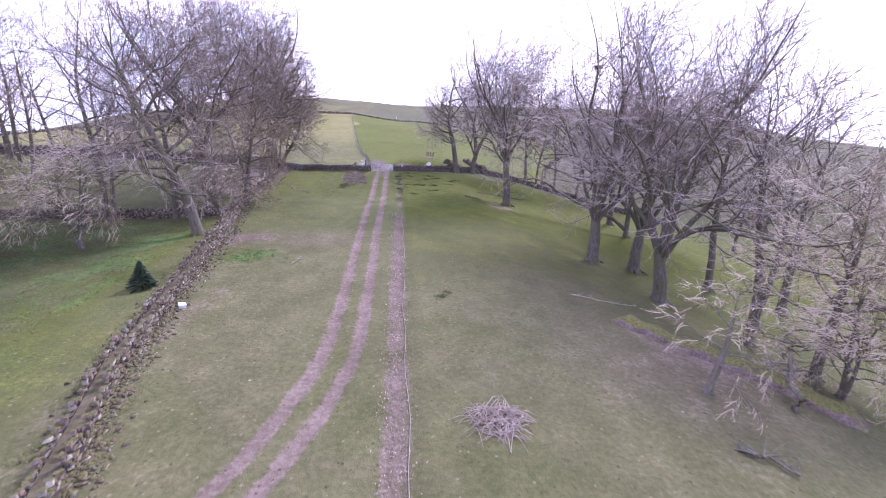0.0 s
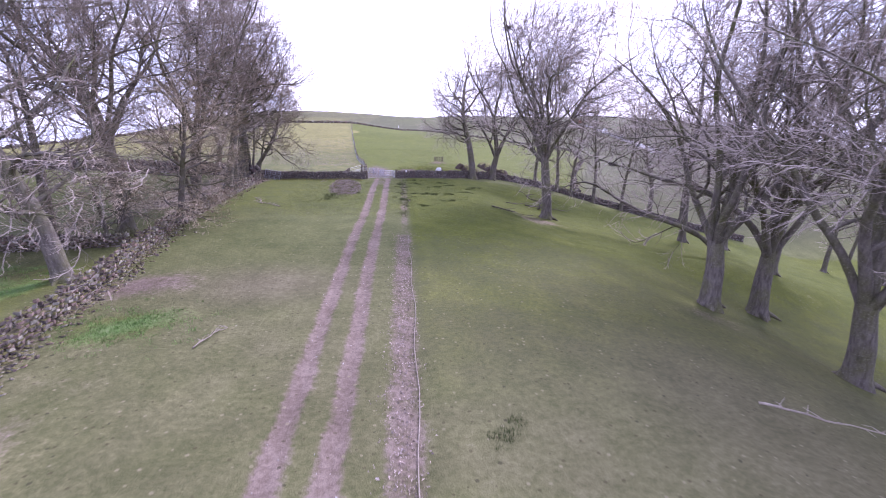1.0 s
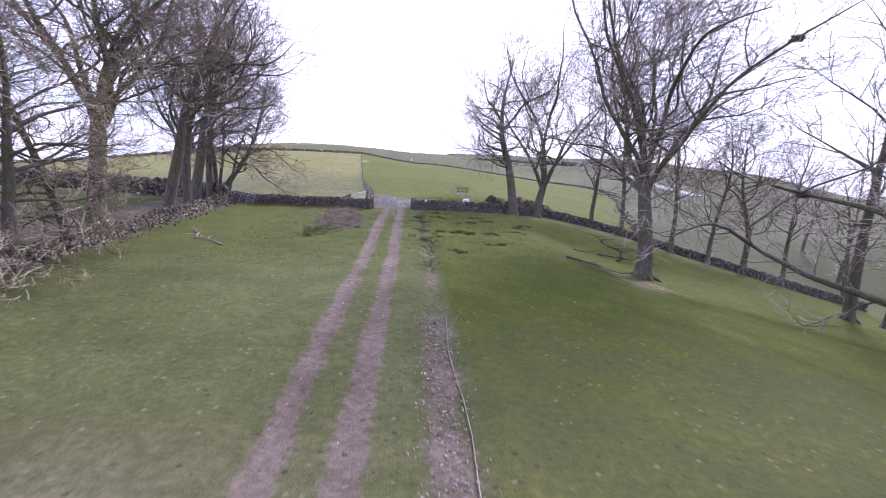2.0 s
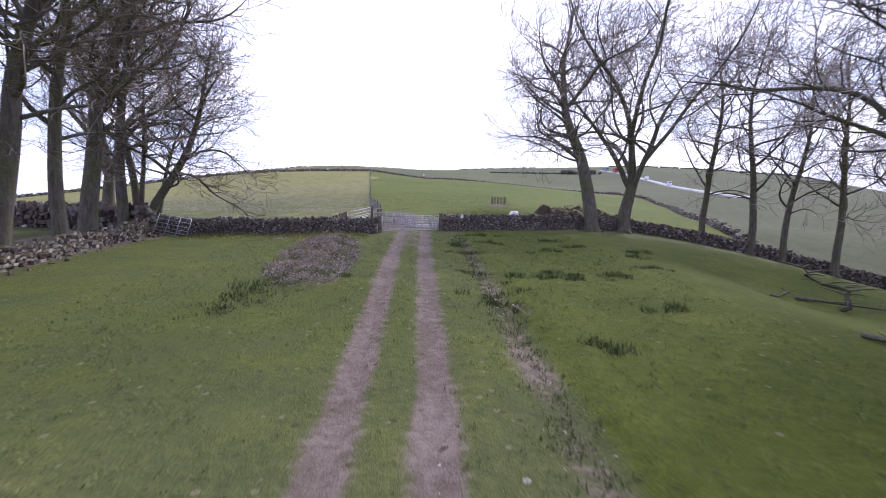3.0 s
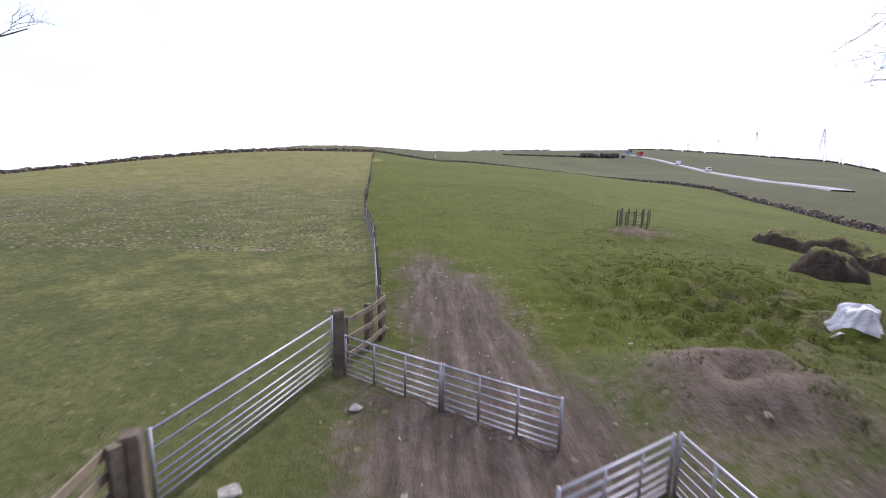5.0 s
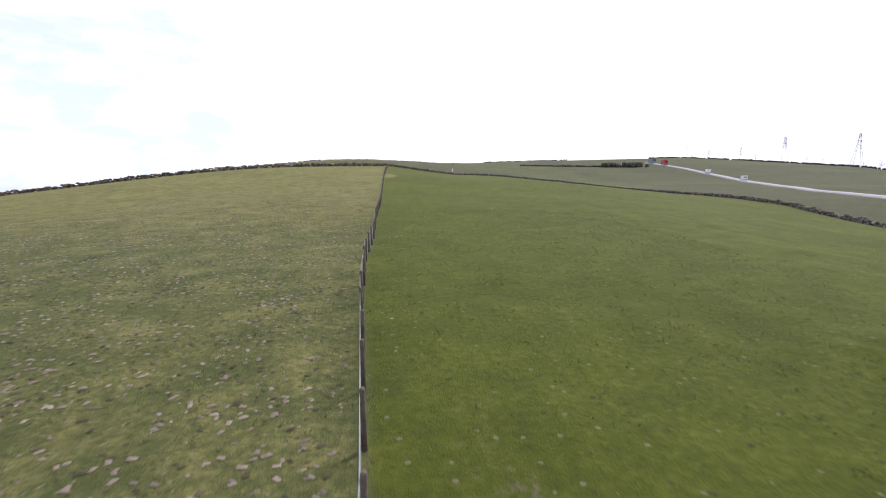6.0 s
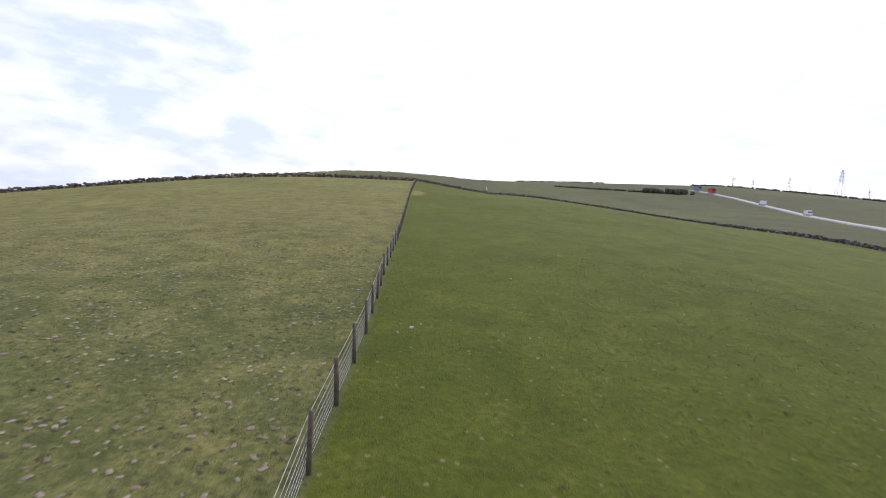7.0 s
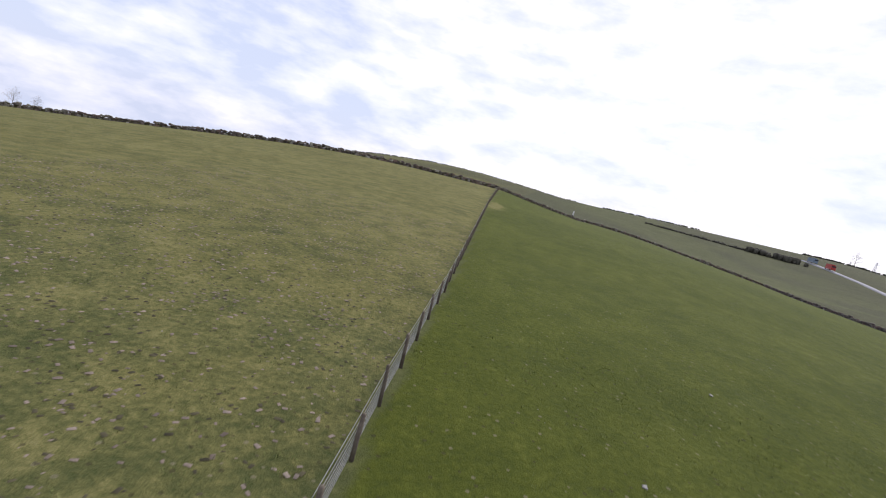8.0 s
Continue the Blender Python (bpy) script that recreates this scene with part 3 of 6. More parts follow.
for k, (sv, sf) in enumerate(STONES):
    sm = bpy.data.meshes.new("stone")
    sm.from_pydata(sv, [], sf)
    sm.materials.append(M_STONE)
    STONE_MESHES.append(sm)


MOSSY_MESHES = [sm.copy() for sm in STONE_MESHES]
for sm in MOSSY_MESHES:
    sm.materials[0] = M_MOSSY_STONE


def path_points(pts, step):
    """Points along a broken line with their headings."""
    out = []
    for (x0, y0), (x1, y1) in zip(pts, pts[1:]):
        n = max(1, round(math.hypot(x1 - x0, y1 - y0) / step))
        out += [(x0 + (x1 - x0) * i / n, y0 + (y1 - y0) * i / n, math.atan2(y1 - y0, x1 - x0)) for i in range(n)]
    out.append((*pts[-1], out[-1][2]))
    return out


def stone_wall(name, pts, height, width, label, size=0.34, mat=None, ragged=0.06, single=(), coping=True, tumble=0.0, seed=1):
    """A drystone wall: dark packed core, coursed face stones on both sides and a tilted coping."""
    r = random.Random(seed)
    core = Buf()
    for (x0, y0), (x1, y1) in zip(pts, pts[1:]):
        n = max(1, round(math.hypot(x1 - x0, y1 - y0) / 2.0))
        for i in range(n):
            a, b = i / n, (i + 1) / n
            ax, ay, bx, by = x0 + (x1 - x0) * a, y0 + (y1 - y0) * a, x0 + (x1 - x0) * b, y0 + (y1 - y0) * b
            L = math.hypot(bx - ax, by - ay)
            nx, ny = -(by - ay) / L, (bx - ax) / L
            w0, w1 = width * 0.36, width * 0.24
            base = len(core.v)
            for px, py in ((ax, ay), (bx, by)):
                g = gz(px, py)
                for w, z in ((w0, g - 0.25), (w1, g + height * (0.93 - ragged)), (-w1, g + height * (0.93 - ragged)), (-w0, g - 0.25)):
                    core.v.append((px + nx * w, py + ny * w, z))
            core.f += [(base + 0, base + 1, base + 5, base + 4), (base + 1, base + 2, base + 6, base + 5), (base + 2, base + 3, base + 7, base + 6), (base, base + 3, base + 2, base + 1), (base + 4, base + 5, base + 6, base + 7)]
    wall = core.make(name, M_EARTHY if mat else M_CORE, flat=True)
    tagged(wall, label, "stone wall", kind="structure")
    joined = Buf()
    left = 300
    rows = path_points(pts, size)
    for x, y, h in rows:
        g = gz(x, y)
        ch, sh = math.cos(h), math.sin(h)
        top = height * (1 + r.uniform(-ragged, ragged))
        z, course = -0.05, 0
        while z < top:
            ht = size * r.uniform(0.40, 0.78)
            frac = min(1, max(0, z) / height)
            for side in (-1, 1):
                along, L = r.uniform(-0.5, 0.5) * size, size * r.uniform(0.6, 1.4)
                out = width * (0.40 - 0.13 * frac) * side + r.uniform(-0.03, 0.03)
                m = (Matrix.Translation((x + ch * along - sh * out, y + sh * along + ch * out, g + z + ht / 2))
                     @ Matrix.Rotation(h + r.uniform(-0.5, 0.5), 4, "Z") @ Matrix.Rotation(r.uniform(-0.32, 0.32), 4, "Y")
                     @ Matrix.Diagonal((L, size * r.uniform(0.6, 0.9), ht * 1.12, 1)))
                k = r.randrange(10)
                if left and any(math.hypot(x - cx, y - cy) < cr for cx, cy, cr in single):
                    st = new("stone", (MOSSY_MESHES if mat else STONE_MESHES)[k])
                    st.parent = wall
                    st.matrix_basis = m
                    left -= 1
                else:
                    joined.add([tuple(m @ Vector(p)) for p in STONES[k][0]], STONES[k][1])
            z += ht
        if coping:
            for j in range(2):
                along = (j - 0.5) * size * 0.5
                m = (Matrix.Translation((x + ch * along, y + sh * along, g + top + size * r.uniform(0.25, 0.5))) @ Matrix.Rotation(h + r.uniform(-0.2, 0.2), 4, "Z")
                     @ Matrix.Rotation(r.uniform(-0.2, 0.6), 4, "Y") @ Matrix.Diagonal((size * r.uniform(0.35, 0.7), width * r.uniform(0.38, 0.7), size * r.uniform(0.9, 1.9), 1)))
                k = r.randrange(10)
                joined.add([tuple(m @ Vector(p)) for p in STONES[k][0]], STONES[k][1])
        for _ in range(1 if tumble > 0.5 else 0):
            out = r.choice((-1, 1)) * width * r.uniform(0.45, 1.25)
            s = size * r.uniform(0.5, 1.0)
            px, py = x - sh * out, y + ch * out
            m = Matrix.Translation((px, py, gz(px, py) + s * 0.15)) @ Euler((r.uniform(0, 3), r.uniform(0, 3), r.uniform(0, 3))).to_matrix().to_4x4() @ Matrix.Diagonal((s, s * 0.7, s * 0.5, 1))
            joined.add([tuple(m @ Vector(p)) for p in STONES[0][0]], STONES[0][1])
    st = joined.make("stones", mat or M_STONES, wall, flat=True)
    tagged(st, kind="stuff")
    return wall


# ---- walls ----
stone_wall("wall_west", WALL_W, 0.86, 0.60, "dark drystone field wall with upright coping stones", size=0.140, ragged=0.09, single=((-2.6, -0.7, 1.3),), seed=2)
stone_wall("wall_east", WALL_E, 0.92, 0.60, "dark drystone field wall beside the gate", size=0.140, ragged=0.09, single=((2.6, 0.5, 1.3),), seed=3)
stone_wall("wall_east_slope", [(17.6, 6.6), (24, 5.2), (31, 3.0), (42, 1.6), (56, 2.0)], 0.75, 0.6, "drystone wall running down the wooded slope", size=0.22, seed=4)
stone_wall("wall_far_west", [(-16.4, -0.8), (-30, 3), (-50, 6), (-90, 8)], 1.2, 0.65, "dark drystone wall under the trees", size=0.5, seed=5)
stone_wall("wall_lane", LANE, 0.60, 1.1, "mossy tumbled drystone wall beside the pasture", size=0.27, mat=M_MOSSY, ragged=0.4, tumble=1.0, coping=False, single=((-10.6, -53.0, 5.0),), seed=6)
stone_wall("wall_cross", [(-14.4, -35.0), (-23, -37.0), (-40, -37.5), (-60, -36)], 0.62, 0.6, "low drystone wall crossing the garden edge", size=0.24, mat=M_MOSSY, ragged=0.2, seed=7)
stone_wall("wall_crest_west", [(-22.5, 180), (-60, 173), (-110, 150), (-175, 105), (-230, 40)], 0.75, 0.6, "distant drystone wall along the crest", size=1.0, coping=False, mat=M_MOSSY, seed=9)
stone_wall("wall_crest_east", [(-22, 180), (-8, 187), (5, 200), (32, 206), (58, 192)], 0.62, 0.6, "distant drystone wall across the hill field", size=0.6, coping=False, mat=M_MOSSY, seed=10)
stone_wall("wall_road", [(58, 192), (70, 146), (68, 108), (58, 76), (45, 46), (36, 24), (30, 5)], 0.60, 0.5, "distant drystone wall beside the road field", size=0.6, coping=False, seed=11)


def bank_material(name, dark, light):
    """Raw slumped earth on the steep faces, rough turf where it lies flatter."""
    m, t, b = material(name, 0.95)
    b.inputs["Specular IOR Level"].default_value = 0.1
    v = object_vec(t)
    n1, n2 = noise_node(t, v, 1.3, 4), noise_node(t, v, 9, 4, 0.7)
    soil = ramp(t, calc(t, "ADD", calc(t, "MULTIPLY", n1, 0.5), calc(t, "MULTIPLY", n2, 0.5)), (0.36, dark), (0.64, light))
    turf = ramp(t, n2, (0.35, (0.070, 0.078, 0.022)), (0.65, (0.19, 0.18, 0.075)))
    sep = node(t, "ShaderNodeSeparateXYZ")
    link(t, node(t, "ShaderNodeNewGeometry").outputs["Normal"], sep.inputs[0])
    flat = calc(t, "ADD", sep.outputs[2], calc(t, "MULTIPLY", calc(t, "SUBTRACT", n1, 0.5), 0.6))
    k = calc(t, "MULTIPLY", calc(t, "SUBTRACT", flat, 0.72, True), 7.0, True)
    link(t, mix(t, k, soil, turf), b.inputs["Base Color"])
    bump(t, b, n2, 0.8, 0.10)
    return m


M_BANK = bank_material("dark_bank", (0.030, 0.022, 0.018), (0.105, 0.078, 0.060))
M_SCAR = bank_material("earth_scar", (0.075, 0.052, 0.044), (0.24, 0.185, 0.160))


def earth_bank(name, pts, height, width, label, seed, mat, steep=0.55):
    """A ruined earth bank: a lumpy ridge with slumped faces and uneven crest that dies away at its ends."""
    line = path_points(pts, 0.22)
    q = Buf()
    n = 17
    for i, (x, y, h) in enumerate(line):
        fall = min(1.0, (i + 0.2) / 5, (len(line) - 0.8 - i) / 5)
        tall = height * math.sin(1.5708 * fall) * (1 + 0.22 * waves(float(i), 0.0, seed, 9.0) + 0.10 * waves(float(i), 3.0, seed + 1, 3.0))
        for j in range(n):
            o = (j / (n - 1) - 0.5) * 2
            form = max(0.0, 1 - abs(o) ** 1.6) ** steep
            off = o * width * (0.75 + 0.25 * fall) + 0.10 * waves(x, y + j, seed + 2, 1.1)
            px, py = x - math.sin(h) * off, y + math.cos(h) * off
            edge = 0 < j < n - 1
            q.v.append((px, py, gz(px, py) - 0.06 + form * tall * (1 + 0.14 * waves(px, py, seed + 3, 0.7)) if edge else gz(px, py) - 0.15))
    for i in range(len(line) - 1):
        q.f += [(i * n + k, i * n + k + 1, i * n + n + k + 1, i * n + n + k) for k in range(n - 1)]
    return tagged(q.make(name, mat), label, "bank", kind="structure")


earth_bank("wall_fold", [(18.1, 25.4), (17.9, 21.5), (18.5, 16.8), (20.2, 13.0)], 0.95, 0.95, "turf-topped ruined sheepfold bank of dark earth", 12, M_BANK, 0.4)
earth_bank("wall_fold_end", [(12.4, 11.6), (13.6, 10.2), (15.2, 8.4)], 1.0, 0.95, "dark ruined sheepfold bank end", 13, M_BANK, 0.4)
earth_bank("earth_scar", [(16.4, -55.0), (18.4, -57.4), (20.6, -59.6), (23.0, -62.2), (24.6, -64.4)], 0.62, 1.1, "eroded bank of bare pinkish earth below scrub", 14, M_SCAR, 0.45)
earth_bank("earth_mound", [(11.8, 14.6), (13.2, 15.2), (14.8, 16.0)], 0.95, 0.95, "dark heap of turned earth by the ruined fold", 15, M_BANK, 0.6)


# ---- trees ----
def unit(v):
    L = math.sqrt(v[0] * v[0] + v[1] * v[1] + v[2] * v[2]) or 1e-6
    return (v[0] / L, v[1] / L, v[2] / L)


class Habit:
    """How a kind of tree grows: one or more ascending stems, limbs along them, and ever finer shoots set at even gaps."""
    height, girth = 19.0, 0.42
    fork, stems, tilt = 1.0, 1, (8, 28)
    limbs, first, angle = 20, 0.24, (84, 28)
    low_lift, high_lift = (-0.07, 0.10), (0.02, 0.05)
    dome = (0.57, 0.37, 0.45)
    gap = (0.0, 0.56, 0.44, 0.185)
    share = (0.0, 0.50, 0.46, 0.52)
    split = (0, 52, 50, 42, 36)
    wander = (0.05, 0.15, 0.19, 0.20)
    hang = (0.0, 0.0, 0.05, 0.05, 0.04)
    sides = (11, 6, 3, 3)
    step = (1.0, 0.45, 0.42, 0.30)
    tips = 1
    least = 0.0096


def room(H, p, d):
    """How far a shoot can grow before it leaves the rounded crown."""
    mid, rad, tall = (H.height * k for k in H.dome)
    x, y, z = p[0] / rad, p[1] / rad, (p[2] - mid) / tall
    u, v, w = d[0] / rad, d[1] / rad, d[2] / tall
    a, b, c = u * u + v * v + w * w, x * u + y * v + z * w, x * x + y * y + z * z - 1
    disc = b * b - a * c
    return max(0.0, (-b + math.sqrt(disc)) / a) if disc > 0 else 0.0


def shoot(r, p, d, length, n, wander, lift):
    """A sinuous line of n steps: its turning carries on from step to step."""
    pts, ways = [p], [d]
    cx = cy = cz = 0.0
    s = length / n
    for i in range(n):
        up = lift[0] + (lift[1] - lift[0]) * (i + 0.5) / n
        cx, cy, cz = (0.45 * c + r.gauss(0, wander) for c in (cx, cy, cz))
        d = unit((d[0] + cx, d[1] + cy, d[2] + cz * 0.8 + up))
        p = (p[0] + d[0] * s, p[1] + d[1] * s, p[2] + d[2] * s)
        pts.append(p)
        ways.append(d)
    return pts, ways


def aside(r, d, angle, flat):
    """A direction that leaves d by an angle, more to its sides than up or down when flat."""
    ax = unit((d[1], -d[0], 0.001)) if abs(d[2]) < 0.97 else (1, 0, 0)
    ay = (d[1] * ax[2] - d[2] * ax[1], d[2] * ax[0] - d[0] * ax[2], d[0] * ax[1] - d[1] * ax[0])
    turn = flat + r.gauss(0, 0.75)
    c, s, k = math.cos(turn), math.sin(turn), math.sin(angle)
    return unit(tuple(d[i] * math.cos(angle) + (ax[i] * c + ay[i] * s) * k for i in range(3)))


def twig(H, r, crown, p, d, length, level):
    """The finest shoots: bent slivers, with a few tips each."""
    w = H.least * (1.0 if level == 4 else 0.95)
    o = (d[1] * w, -d[0] * w, w * 0.5)
    e = unit((d[0] + r.gauss(0, 0.22), d[1] + r.gauss(0, 0.22), d[2] + r.gauss(0, 0.22) + H.hang[4]))
    m = tuple(p[i] + d[i] * length * 0.5 for i in range(3))
    q = tuple(m[i] + e[i] * length * 0.5 for i in range(3))
    if level == 4:
        crown.add([(p[0] + o[0], p[1] + o[1], p[2] + o[2]), (p[0] - o[0], p[1] - o[1], p[2] - o[2]), (m[0] + o[0] * 0.7, m[1] + o[1] * 0.7, m[2] + o[2] * 0.7), (m[0] - o[0] * 0.7, m[1] - o[1] * 0.7, m[2] - o[2] * 0.7), q], [(0, 1, 3, 2), (2, 3, 4)])
        for k in range(H.tips):
            u = r.uniform(0.25, 0.85)
            b = tuple(p[i] + (m[i] - p[i]) * u * 2 for i in range(3)) if u < 0.5 else tuple(m[i] + (q[i] - m[i]) * (u * 2 - 1) for i in range(3))
            twig(H, r, crown, b, aside(r, e, radians(r.uniform(25, 55)), 3.14 * k), length * r.uniform(0.35, 0.6), 5)
    else:
        crown.add([(p[0] + o[0], p[1] + o[1], p[2] + o[2]), (p[0] - o[0], p[1] - o[1], p[2] - o[2]), q], [(0, 1, 2)])


def branch(H, r, wood, crown, p, d, length, rad, level, lift):
    """A limb, branch or spray with all that grows on it."""
    n = max(2, min(14, round(length / H.step[level])))
    pts, ways = shoot(r, p, d, length, n, H.wander[level], lift)
    end = max(H.least, rad * (0.16 if level < 3 else 0.5))
    radii = [max(H.least, rad + (end - rad) * (i / n) ** 0.8) for i in range(n + 1)]
    if level < 3:
        wood.tube(pts, radii, H.sides[level])
    else:
        crown.ribbon(pts, radii)
    bare = 0.22 if level == 1 else 0.12
    k = max(2, round(length * (1 - bare) / H.gap[level]))
    flat = r.uniform(-0.5, 0.5)
    for j in range(k + 1):
        f = min(1.0, bare + (1 - bare) * (j + r.uniform(0.1, 0.9)) / k)
        a = f * n
        i = min(n - 1, int(a))
        u = a - i
        q = tuple(pts[i][c] + (pts[i + 1][c] - pts[i][c]) * u for c in range(3))
        flat += 3.14
        nd = aside(r, ways[i + 1], radians(H.split[level] * r.uniform(0.6, 1.3)) * (1 - 0.35 * f), flat)
        if level == 3:
            twig(H, r, crown, q, nd, r.uniform(0.28, 0.64), 4)
            continue
        L = length * H.share[level] * (1.25 - 0.80 * f) * r.uniform(0.65, 1.3) + (0.5 if level == 1 else 0.3)
        local = radii[i] + (radii[i + 1] - radii[i]) * u
        branch(H, r, wood, crown, q, nd, L, max(H.least * 1.3, min(local * 0.62, 0.010 * L + 0.012)), level + 1, (H.hang[level + 1] * 0.4, H.hang[level + 1] * 1.6))


def bare_tree(name, seed, H, label, bark=None, twigs=None, group="", boughs=(), lean=(0.0, 0.0), clump=()):
    """A leafless tree: trunk with root flare, ascending stems and limbs with their branches, and a crown of twigs.
    boughs: (height, azimuth, tilt, length, radius, lift). clump: more stems from the ground, as (x, y, lean x, lean y, height, girth)."""
    r = random.Random(seed)
    root = empty(name)
    crown = Buf()
    bark = bark or M_BARK
    for sx, sy, lx, ly, tall, g in ((0.0, 0.0, lean[0], lean[1], H.height, H.girth), *clump):
        trunk = Buf()
        whole = H.fork >= 1
        top = tall * (0.90 if whole else H.fork)
        n = max(5, round(top / H.step[0]))
        pts, ways = shoot(r, (sx, sy, 0.9), unit((lx, ly, 1)), top - 0.9, n, H.wander[0], (0.0, 0.03))
        radii = [g * (1 - 0.93 * (i / n) ** 1.15 if whole else 1 - 0.28 * i / n) for i in range(n + 1)]
        foot = [(sx - lx * k, sy - ly * k, 0.9 - k) for k in (1.4, 0.9, 0.62, 0.3)]
        trunk.tube(foot + pts, [g * 1.75, g * 1.42, g * 1.18, g * 1.05] + radii, H.sides[0])
        for k in range(4):
            a = k * 1.57 + r.uniform(-0.5, 0.5)
            c, s = math.cos(a) * g, math.sin(a) * g
            bx, by = foot[1][0], foot[1][1]
            trunk.tube([(c * 0.4 + bx, s * 0.4 + by, 0.5), (c * 1.1 + bx, s * 1.1 + by, 0.16), (c * 1.8 + bx, s * 1.8 + by, 0.02), (c * 2.6 + bx, s * 2.6 + by, -0.2)], [g * 0.42, g * 0.34, g * 0.22, g * 0.08], 6)
        trunk.make("trunk", bark, root)
        lines = [(pts, ways, radii, H.first, H.limbs)]
        if not whole:
            lines = []
            for k in range(H.stems):
                a = k * 6.283 / H.stems + r.uniform(-0.4, 0.4)
                t = radians(H.tilt[0] + (H.tilt[1] - H.tilt[0]) * ((k * 2 + 1) % H.stems) / max(1, H.stems - 1))
                d = unit((math.sin(t) * math.cos(a) + lx, math.sin(t) * math.sin(a) + ly, math.cos(t)))
                q = tuple(pts[-1][c] - ways[-1][c] * g * (0.8 + 0.9 * r.random()) for c in range(3))
                L = min((tall - q[2]) * 1.05, max(3.0, room(H, q, d) * r.uniform(0.92, 1.05)))
                m = max(6, round(L / 0.9))
                p2, w2 = shoot(r, q, d, L, m, 0.09, (0.02, 0.05))
                r0 = g * r.uniform(0.9, 1.25) / math.sqrt(H.stems)
                r2 = [r0 * (1 - 0.90 * (i / m) ** 1.05) for i in range(m + 1)]
                STEM_TIPS.setdefault(seed, []).append(p2[int(m * 0.78)])
                stem = Buf()
                stem.tube(p2, r2, 8)
                stem.make("stem", bark, root)
                lines.append((p2, w2, r2, 0.14, max(4, H.limbs // H.stems)))
        for p2, w2, r2, lo, count in lines:
            m = len(p2) - 1
            spin = r.uniform(0, 6.28)
            for k in range(count):
                f = lo + (1 - lo) * (k + r.uniform(0.1, 0.9)) / count
                i = min(m - 1, int(f * m))
                u = f * m - i
                q = tuple(p2[i][c] + (p2[i + 1][c] - p2[i][c]) * u for c in range(3))
                hi = min(1.0, max(0.0, (q[2] / H.height - H.first) / (1 - H.first)))
                spin += 2.4 + r.uniform(-0.5, 0.5)
                t = radians(H.angle[0] + (H.angle[1] - H.angle[0]) * hi + r.uniform(-10, 10))
                nd = unit(tuple(c1 + 0.25 * c2 for c1, c2 in zip((math.sin(t) * math.cos(spin), math.sin(t) * math.sin(spin), math.cos(t)), w2[i + 1])))
                L = max(1.0, min(tall * 0.42, room(H, q, nd) * r.uniform(0.85, 1.1)))
                local = r2[i] + (r2[i + 1] - r2[i]) * u
                lift = tuple(a + (b - a) * min(1, hi * 2) for a, b in zip(H.low_lift, H.high_lift))
                limb = Buf()
                branch(H, r, limb, crown, q, nd, L, max(0.02, min(local * 0.62, 0.016 * L + 0.018)), 1, lift)
                limb.make("limb", bark, root)
        if (sx, sy) == (0.0, 0.0):
            for h, az, tilt, L, rad, lift in boughs:
                i = min(range(len(pts)), key=lambda j: abs(pts[j][2] - h))
                a, t = radians(az), radians(tilt)
                limb = Buf()
                branch(H, r, limb, crown, pts[i], (math.sin(t) * math.cos(a), math.sin(t) * math.sin(a), math.cos(t)), L, rad, 1, lift)
                limb.make("limb", bark, root)
    tagged(crown.make("crown", twigs or M_TWIG, root), kind="stuff")
    return tagged(root, label, "tree", group=group)


class Spreading(Habit):
    height, girth, limbs, first = 19.0, 0.40, 22, 0.20
    dome = (0.56, 0.38, 0.46)


class Forked(Habit):
    """A short bole that breaks into several steep stems."""
    height, girth, fork, stems, tilt = 21.0, 0.50, 0.19, 6, (7, 34)
    limbs, first, angle = 36, 0.20, (72, 28)
    dome = (0.57, 0.36, 0.45)
    gap = (0.0, 0.60, 0.48, 0.20)


class Great(Forked):
    """A tall bole, forking at a third of its height."""
    height, girth, fork, stems, tilt = 22.5, 0.50, 0.28, 9, (4, 34)
    limbs, first, angle = 63, 0.26, (66, 26)
    gap = (0.0, 0.64, 0.50, 0.20)
    dome = (0.63, 0.32, 0.38)


class Steep(Forked):
    """Low-forked, with every limb rising."""
    first, angle = 0.30, (54, 24)
    low_lift = (0.02, 0.08)


class Old(Habit):
    height, girth, limbs, first, angle = 20.0, 0.44, 14, 0.46, (66, 26)
    dome = (0.62, 0.34, 0.40)
    gap = (0.0, 0.46, 0.40, 0.18)


class Airy(Old):
    """The same with more open boughs."""
    limbs = 8
    gap = (0.0, 0.70, 0.56, 0.24)


class Slender(Habit):
    height, girth, limbs, first, angle = 18.0, 0.25, 20, 0.17, (76, 34)
    low_lift = (-0.04, 0.08)
    dome = (0.57, 0.24, 0.47)
    gap = (0.0, 0.50, 0.40, 0.18)


class Wide(Habit):
    height, girth, limbs, first, angle = 18.0, 0.40, 24, 0.10, (88, 30)
    low_lift = (-0.10, 0.10)
    dome = (0.52, 0.42, 0.50)
    gap = (0.0, 0.50, 0.40, 0.18)


class Leaning(Slender):
    height, girth, first = 17.0, 0.30, 0.24
    gap = (0.0, 0.80, 0.44, 0.18)
    share = (0.0, 0.30, *Habit.share[2:])


class Stool(Habit):
    height, girth, limbs, first, angle = 14.5, 0.26, 14, 0.22, (74, 30)
    dome = (0.55, 0.36, 0.47)
    gap = (0.0, 0.48, 0.38, 0.17)


